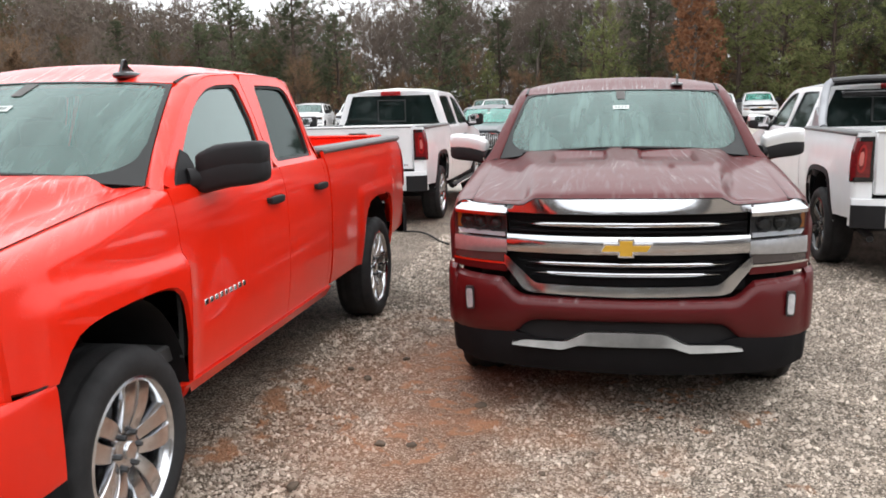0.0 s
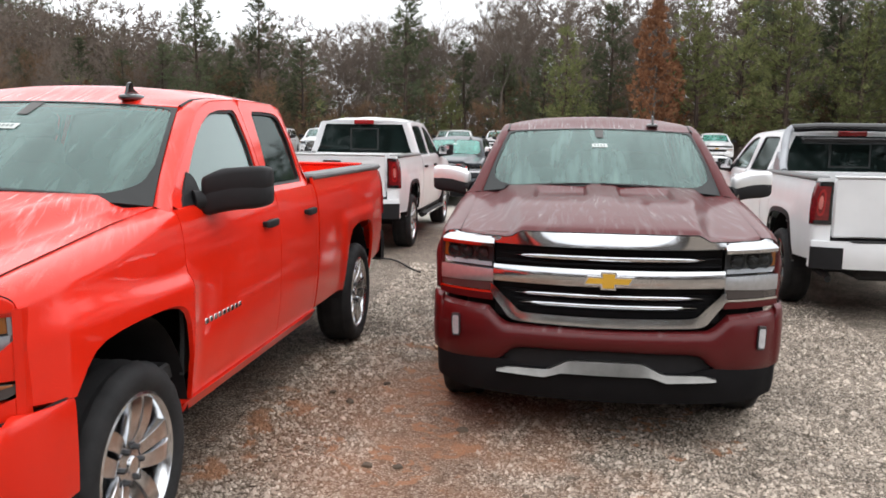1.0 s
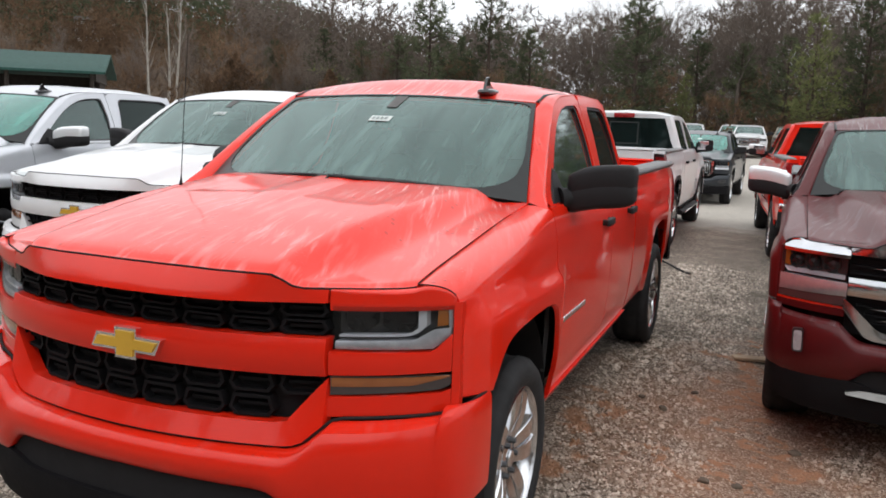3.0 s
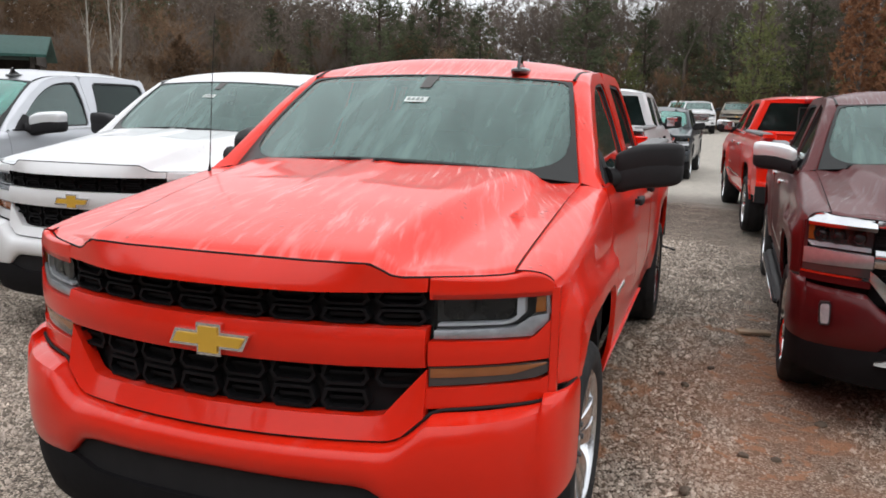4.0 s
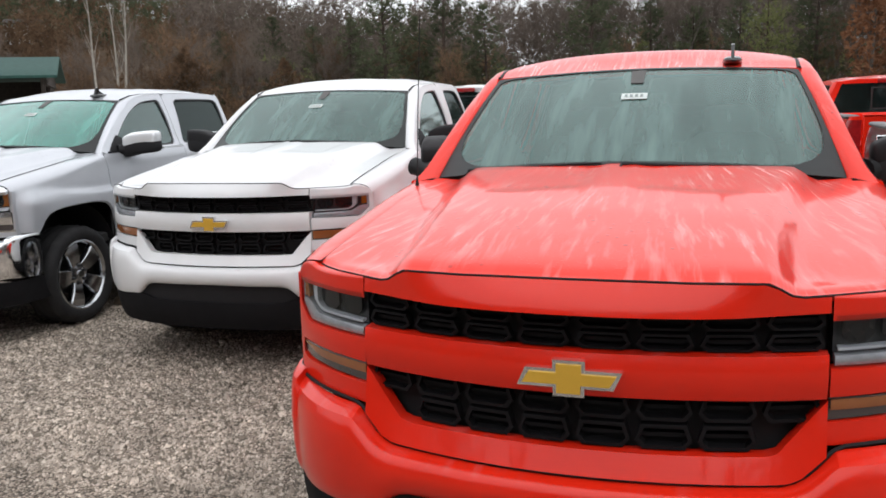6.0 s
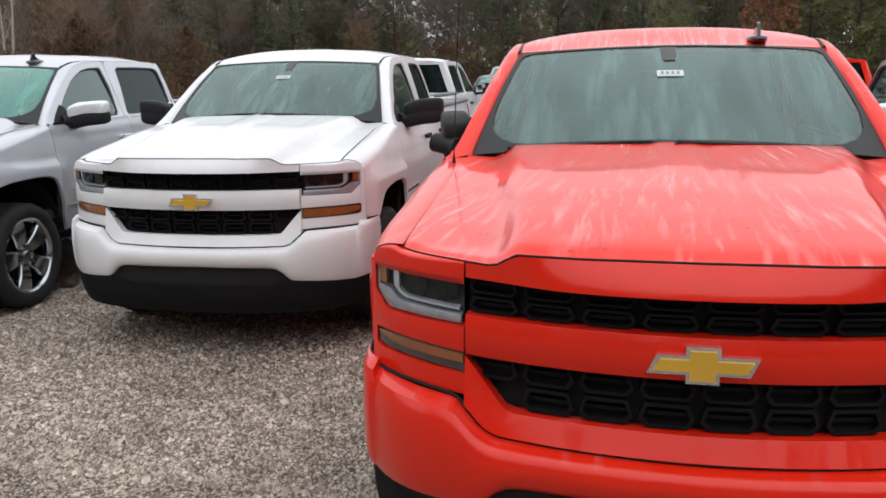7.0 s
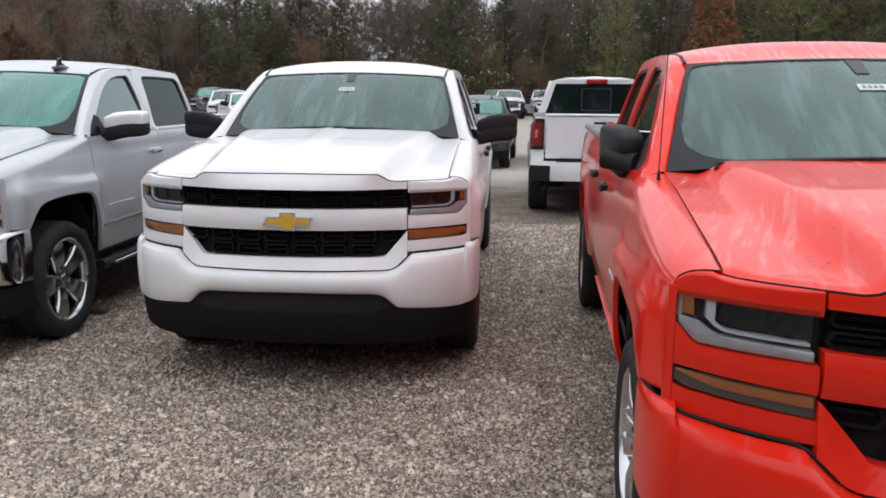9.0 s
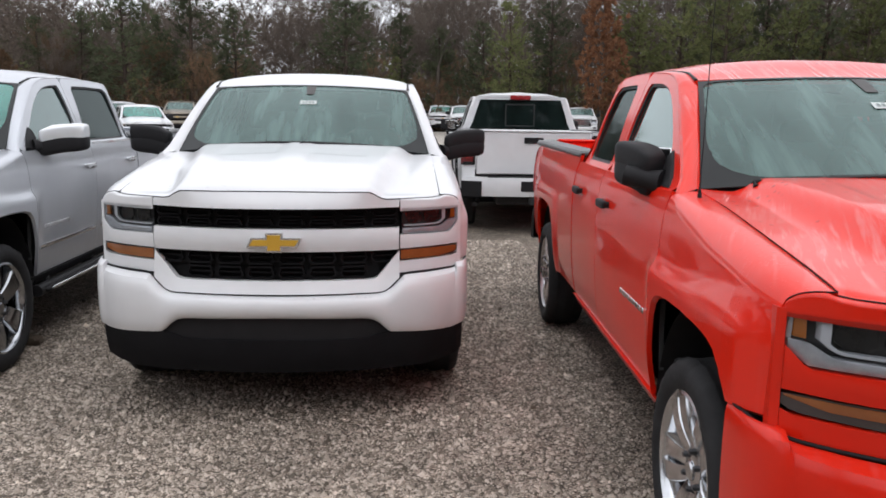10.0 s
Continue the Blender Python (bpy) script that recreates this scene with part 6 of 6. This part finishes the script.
def bare(seed, tall, bark, leafy=0.0, leaf_mat=None, fork=0.28):
    """A leafless hardwood: forking limbs down to fine twigs."""
    rng = random.Random(seed)
    wood = Geo()
    b = Blades(seed)

    def grow(p, d, ln, r, depth):
        n = 3 if depth < 2 else 2
        pts, rad = [p], [r]
        for i in range(n):
            d = (d + Vector((rng.gauss(0, 0.13), rng.gauss(0, 0.13), rng.gauss(0.05, 0.08)))).normalized()
            p = p + d * ln / n
            pts.append(p)
            rad.append(r * (1 - 0.45 * (i + 1) / n))
        wood.join(tube(pts, rad, 6 if depth == 0 else (4 if depth < 3 else 3), False))
        if depth >= 3:
            for q in pts[1:]:
                b.tuft(q, d, 11, 1.15, 0.014, 0.42)
                if leafy and rng.random() < leafy:
                    b.tuft(q, d, 12, 0.20, 0.11, 1.2)
        if depth < 4:
            for k in range(rng.randint(2, 3) + (1 if depth in (1, 2) else 0)):
                f = rng.uniform(0.35, 1.0) if k else 1.0
                i = min(n - 1, int(f * n))
                q = pts[i].lerp(pts[i + 1], f * n - i) if f < 1 else pts[-1]
                side = Vector((rng.gauss(0, 1), rng.gauss(0, 1), rng.gauss(0.2, 0.5))).normalized()
                e = (d * (0.9 if k == 0 else 0.55) + side * (0.35 if k == 0 else 0.62) + Vector((0, 0, 0.22))).normalized()
                grow(q, e, ln * rng.uniform(0.55, 0.78), max(0.008, rad[-1] * rng.uniform(0.55, 0.85)), depth + 1)
    grow(Vector((0, 0, -0.2)), Vector((rng.gauss(0, 0.06), rng.gauss(0, 0.06), 1)), tall * fork + 0.6, 0.0125 * tall, 0)
    return mesh_of("trunk", wood, bark, 60, False), b.mesh("crown", leaf_mat or TWIGS)


def leafy(seed, tall, wide, mat, bark):
    """A dense upright tree still in leaf."""
    rng = random.Random(seed)
    wood = Geo()
    wood.join(tube([(0, 0, -0.2), (0.05, 0, tall * 0.5), (0, 0.05, tall)], [0.012 * tall, 0.008 * tall, 0.02], 7))
    b = Blades(seed)
    for i in range(int(tall * 58)):
        t = rng.uniform(0.16, 1.0)
        a = rng.uniform(0, 6.283)
        r = wide * math.sin(math.pi * min(1, 0.12 + t * 0.9)) ** 0.8 * math.sqrt(rng.random()) * (0.8 + 0.2 * math.sin(a * 3 + seed) + 0.15 * math.sin(t * 19))
        p = (r * math.cos(a), r * math.sin(a), t * tall)
        b.tuft(p, (math.cos(a), math.sin(a), 0.6), 16, 0.26, 0.12, 0.9)
        if i % 6 == 0:
            wood.join(tube([(0, 0, max(0.3, t * tall - 0.5 * r - 0.2)), p], [0.03, 0.008], 3, False))
    return mesh_of("trunk", wood, bark, 60, False), b.mesh("crown", mat)


def slender(seed, tall, lean):
    """A tall leaning stem with a few short upright limbs and fine twigs at the top."""
    rng = random.Random(seed)
    wood, b = Geo(), Blades(seed)

    def stem(t):
        return Vector((lean * t + 0.10 * math.sin(5 * t + seed), 0.2 * t * math.sin(seed), tall * t - 0.2))
    ts = lin(0, 1, 12)
    wood.join(tube([stem(t) for t in ts], [lerp(0.13, 0.025, t) for t in ts], 7))
    for _ in range(14):
        t = rng.uniform(0.4, 0.97)
        p, a = stem(t), rng.uniform(0, 6.283)
        d = Vector((math.cos(a) * 0.45, math.sin(a) * 0.45, 1)).normalized()
        ln = rng.uniform(0.7, 1.7) * (1.15 - 0.5 * t)
        tip = p + d * ln + Vector((0, 0, 0.2))
        wood.join(tube([p, p + d * ln * 0.5, tip], [0.03, 0.02, 0.008], 4, False))
        b.tuft(tip, d, 8, 0.7, 0.012, 0.4)
        b.tuft(p + d * ln * 0.5, d, 4, 0.6, 0.012, 0.5)
    return mesh_of("trunk", wood, PALE_BARK, 60, False), b.mesh("crown", TWIGS)


PINES = [pine(11 + i, h, w, NEEDLES, low) for i, (h, w, low) in enumerate(((10.0, 3.0, 0.16), (11.5, 3.3, 0.24), (9.0, 2.9, 0.10), (12.0, 3.1, 0.36)))]
YOUNG = [pine(31 + i, h, w, LIGHT_NEEDLES, 0.1) for i, (h, w) in enumerate(((9.0, 3.0), (11.0, 3.2)))]
BARES = [bare(51 + i, h, GREY_BARK, lf, None) for i, (h, lf) in enumerate(((12.0, 0), (13.5, 0), (11.0, 0.0), (14.5, 0)))]
DRY = [bare(71 + i, h, GREY_BARK, 0.5, BROWN) for i, h in enumerate((9.0, 11.0))]
RUSTY = [leafy(81, 9.6, 1.7, RUST, GREY_BARK), leafy(83, 7.0, 2.2, BROWN, GREY_BARK)]
PALES = [slender(91 + i, 9.6, lean) for i, lean in enumerate((-0.5, 0.75, 0.15))]
LABELS = dict(pine="dark green pine at the edge of the woods", young="yellow-green young pine at the woods' edge", bare="leafless grey hardwood tree in the woods", dry="thin hardwood holding some dry brown leaves", rusty="upright tree in rust-brown autumn leaves", brown="rounded bushy tree with dry brown leaves", pale="tall leafless tree with pale bark")
tree_rng = random.Random(5)


def plant(kind, meshes, az, r, size=1.0, turn=None):
    """A tree at that bearing (degrees left of north) and distance."""
    x, y = -r * math.sin(radians(az)), r * math.cos(radians(az))
    wide = 1.25 if kind == "pine" else 1.0
    m = pose(x, y, land_z(x, y) - 0.05, 0, 0, tree_rng.uniform(0, 360) if turn is None else turn) @ Matrix.Diagonal((size * wide, size * wide, size * tree_rng.uniform(0.94, 1.08), 1))
    t = new("tree")
    t.matrix_world = m
    tagged(t, LABELS[kind], "tree", "trees of the woods")
    for name, me in zip(("trunk", "crown"), meshes):
        o = new(name, me)
        o.parent = t
    return t


# the edge of the woods, by bearing
for az, r, i, k in ((22.5, 62, 0, 1.10), (18.35, 61, 1, 0.94), (8.05, 60, 0, 1.08), (-6.3, 61, 1, 0.94), (15.4, 63, 2, 0.92), (4.0, 65, 3, 0.78), (24.8, 66, 2, 0.92), (20.3, 66, 0, 0.8), (27.2, 66, 3, 0.66), (30, 70, 1, 0.7), (33.5, 74, 0, 0.8), (-1.6, 64, 2, 0.95), (1.3, 68, 0, 0.85),
                    (-17, 60, 3, 1.05), (-20.5, 62, 0, 1.2), (-24, 60, 1, 1.15), (-28, 61, 3, 1.2), (-32, 60, 0, 1.2), (-36, 62, 1, 1.1)):
    plant("pine", PINES[i], az, r, k)
for az, r, i, k in ((-3.5, 58, 0, 0.95), (-12.3, 57, 1, 1.05), (-14.8, 58, 0, 1.25), (-17.8, 57, 1, 1.15), (-22, 58, 0, 1.2), (-26.5, 58, 1, 1.1), (4.8, 60, 0, 0.6)):
    plant("young", YOUNG[i], az, r, k)
plant("rusty", RUSTY[0], -9.6, 54, 1.12)
plant("rusty", RUSTY[0], -10.6, 57, 0.8)
plant("brown", RUSTY[1], 29.5, 60, 0.75)
plant("brown", RUSTY[1], 36, 62, 0.9)
for i, az in enumerate((41.5, 40.0, 40.4)):
    plant("pale", PALES[i], az, 60, 1.0, 0)
for i in range(96):
    az = -38 + 100 * (i + tree_rng.random()) / 96
    k = lerp(1.2, 0.66, smooth(4, 30, az))
    plant("bare", BARES[i % 4], az, tree_rng.uniform(64, 84), k * tree_rng.uniform(0.85, 1.15))
for i in range(46):
    az = -38 + 102 * (i + tree_rng.random()) / 46
    plant("dry", DRY[i % 2], az, tree_rng.uniform(59, 74), tree_rng.uniform(0.5, 0.85))


def thicket(name, seed, spots, mat, label, category):
    """Undergrowth or far woods as one mass of stems and leaf clumps."""
    b = Blades(seed)
    for x, y, h, w, n, ln, wd in spots:
        z = land_z(x, y)
        for _ in range(n):
            t = b.r.uniform(0.02, 1.0)
            a = b.r.uniform(0, 6.283)
            q = w * math.sqrt(b.r.uniform(0, 1)) * (1 - 0.55 * t * t)
            b.tuft((x + q * math.cos(a), y + q * math.sin(a), z + h * t), (0, 0, 0.7), 7, ln, wd, 0.8)
        b.tuft((x, y, z), (0, 0, 1), 3, h * 0.8, 0.14, 0.05)
    return tagged(new(name, b.mesh(name, mat)), label, category, kind="stuff")


def spread(seed, n, az0, az1, r0, r1, h0, h1, w0, w1, m, ln, wd):
    rng = random.Random(seed)
    out = []
    for i in range(n):
        az, r = lerp(az0, az1, (i + rng.random()) / n), rng.uniform(r0, r1)
        out.append((-r * math.sin(radians(az)), r * math.cos(radians(az)), rng.uniform(h0, h1), rng.uniform(w0, w1), m, ln, wd))
    return out


thicket("brush", 3, spread(3, 240, -40, 66, 57, 66, 1.2, 3.6, 0.9, 2.0, 30, 0.55, 0.07), BROWN, "brown brushy undergrowth along the woods", "undergrowth")
thicket("woods_behind", 4, spread(4, 190, -42, 3, 74, 100, 11.0, 17.5, 2.2, 3.6, 120, 1.0, 0.09) + spread(14, 120, 3, 36, 76, 104, 9.5, 12.8, 2.2, 3.6, 105, 0.9, 0.09), TWIGS, "grey-brown leafless woods farther back", "woods")
thicket("evergreen_understory", 9, spread(9, 44, -42, 30, 68, 84, 2.5, 7.0, 1.6, 2.8, 46, 0.7, 0.11), LIGHT_NEEDLES, "green evergreen understory between the trunks", "woods")
# added out of view beside and behind the camera, to block low light
thicket("woods_around", 12, spread(12, 45, 66, 118, 46, 66, 8.0, 13.0, 2.6, 4.2, 60, 1.1, 0.16) + spread(15, 90, 116, 244, 30, 46, 12.0, 17.0, 2.6, 4.2, 62, 1.4, 0.3) + spread(16, 60, 242, 322, 48, 70, 8.0, 13.0, 2.6, 4.2, 60, 1.1, 0.16), TWIGS, "unseen leafless woods added to dim low light", "woods")
thicket("pine_woods", 5, spread(5, 200, 16, 66, 110, 178, 7, 11.5, 2.2, 3.4, 105, 0.6, 0.13), NEEDLES, "dark green pine woods on the hillside", "woods")
thicket("hill_woods", 6, spread(6, 240, 16, 66, 90, 180, 5.5, 10, 2.4, 3.8, 105, 0.6, 0.10) + spread(26, 9, 42.6, 47.0, 100, 110, 4.2, 5.4, 2.2, 3.0, 105, 0.6, 0.10), BROWN, "brown wooded hillside beyond the lot", "woods")


# ---- far structures ----
def at_bearing(az, r, z=0.0, turn=0.0):
    x, y = 2.0 - r * math.sin(radians(az)), -1.9 + r * math.cos(radians(az))
    return pose(x, y, land_z(x, y) + z, 0, 0, turn)


GREEN_ROOF = plain_material("green_metal_roof", (0.024, 0.066, 0.055), 0.7, vary=0.25, spec=0.2)
DARK_WALL = plain_material("dark_boards", (0.045, 0.035, 0.03), 0.8, vary=0.3)
PALE_WALL = plain_material("pale_siding", (0.6, 0.6, 0.58), 0.7)
STEEL = plain_material("galvanised_steel", (0.35, 0.36, 0.37), 0.5, 0.6)
shed = empty("open_shed", at_bearing(45.2, 46, 0.4, 40), "long low shed with a green metal roof", "shed")
part("roof", slab([(-0.6, 3.35), (3.6, 4.45), (7.8, 3.35), (7.8, 3.22), (3.6, 4.30), (-0.6, 3.22)], lambda y, z: (0.6, y, z), (-24.6, 0, 0)), GREEN_ROOF, shed, "green ribbed metal roof")
part("back_wall", block(-24, 0, 6.9, 7.1, 0, 3.3, 0.02), DARK_WALL, shed)
part("gable", slab([(0.2, 2.9), (7.0, 2.9), (7.0, 3.3), (3.6, 4.2), (0.2, 3.3)], lambda y, z: (0.1, y, z), (-0.15, 0, 0)), DARK_WALL, shed)
part("side_wall", block(-0.15, 0.0, 3.5, 7.0, 0, 2.95, 0.02), DARK_WALL, shed)
part("base", block(-24, 0, 0.2, 7.0, -0.6, 0.02, 0.02), DARK_WALL, shed)
for i in range(7):
    part("post", block(-0.2 - i * 3.9, 0.0 - i * 3.9, 0.1, 0.3, 0, 3.3, 0.02), DARK_WALL, shed)
house = empty("hillside_house", at_bearing(45.0, 120, 0, 38), "pale house half hidden on the wooded hill", "house")
part("wall", block(-2.4, 2.4, 0, 4, -2.0, 2.7, 0.05), PALE_WALL, house)
part("roof", slab([(-0.5, 2.7), (2.0, 3.4), (4.5, 2.7), (4.5, 2.55), (2.0, 3.2), (-0.5, 2.55)], lambda y, z: (2.5, y, z), (-5.0, 0, 0)), DARK_WALL, house)
tower = empty("pylon", at_bearing(39.2, 172), "steel lattice pylon on the hill crest", "pylon")
for x, y in ((-1.2, -1.2), (1.2, -1.2), (0, 1.2)):
    part("leg", tube([(x, y, -1), (x * 0.35, y * 0.35, 22)], 0.10, 5), STEEL, tower)
for z in (6, 10, 14, 18):
    k = 1 - 0.65 * z / 22
    part("brace", tube([(-1.2 * k, -1.2 * k, z), (1.2 * k, -1.2 * k, z), (0, 1.2 * k, z), (-1.2 * k, -1.2 * k, z)], 0.05, 4), STEEL, tower)

# ---- odds and ends on the gravel ----
WOOD = plain_material("weathered_wood", (0.36, 0.27, 0.18), 0.8, vary=0.3, bump=0.3)
CLODS = plain_material("dark_clod", (0.12, 0.09, 0.065), 0.9, vary=0.4, bump=0.6)
board = new("wood_scrap", mesh_of("wood_scrap", block(-0.125, 0.125, -0.045, 0.045, 0.0, 0.025, 0.004).moved(pose(1.75, 4.64, lot_z(1.75, 4.64) + 0.014, 0, 2, 18)), WOOD))
tagged(board, "short piece of weathered board on gravel", "wood scrap")
cable = new("cable", mesh_of("cable", tube([(lerp(0.15, 0.98, t), lerp(9.05, 8.1, t) + 0.10 * math.sin(5 * t), lot_z(0.5, 8.5) + 0.018 + 0.03 * math.sin(3.1 * t) ** 2) for t in lin(0, 1, 16)], 0.012, 6), BLACK))
tagged(cable, "thin black cable lying on the gravel", "cable")
clod_rng = random.Random(8)
for x, y, r in ((2.05, 2.83, 0.035), (-4.66, 3.86, 0.075), (-3.06, 3.0, 0.03), (1.30, 3.1, 0.028), (1.15, 3.25, 0.022), (1.45, 3.55, 0.025), (1.62, 2.17, 0.03), (1.78, 2.2, 0.028), (2.45, 2.0, 0.02), (1.36, 1.62, 0.03), (-2.2, 3.3, 0.022), (-1.3, 2.7, 0.02)):
    g = blob(0, 0, 0, r, r * 0.8, r * 0.5, 0.8, 12, 7)
    g.v = [tuple(Vector(p) * (1 + 0.35 * noise.noise(Vector(p) * 40 + Vector((x, y, 0))))) for p in g.v]
    c = new("clod", mesh_of("clod", g.moved(pose(x, y, lot_z(x, y) + r * 0.35, 0, 0, clod_rng.uniform(0, 180))), CLODS))
    tagged(c, "small dark clod of earth on gravel", "clod", "clods on the gravel")
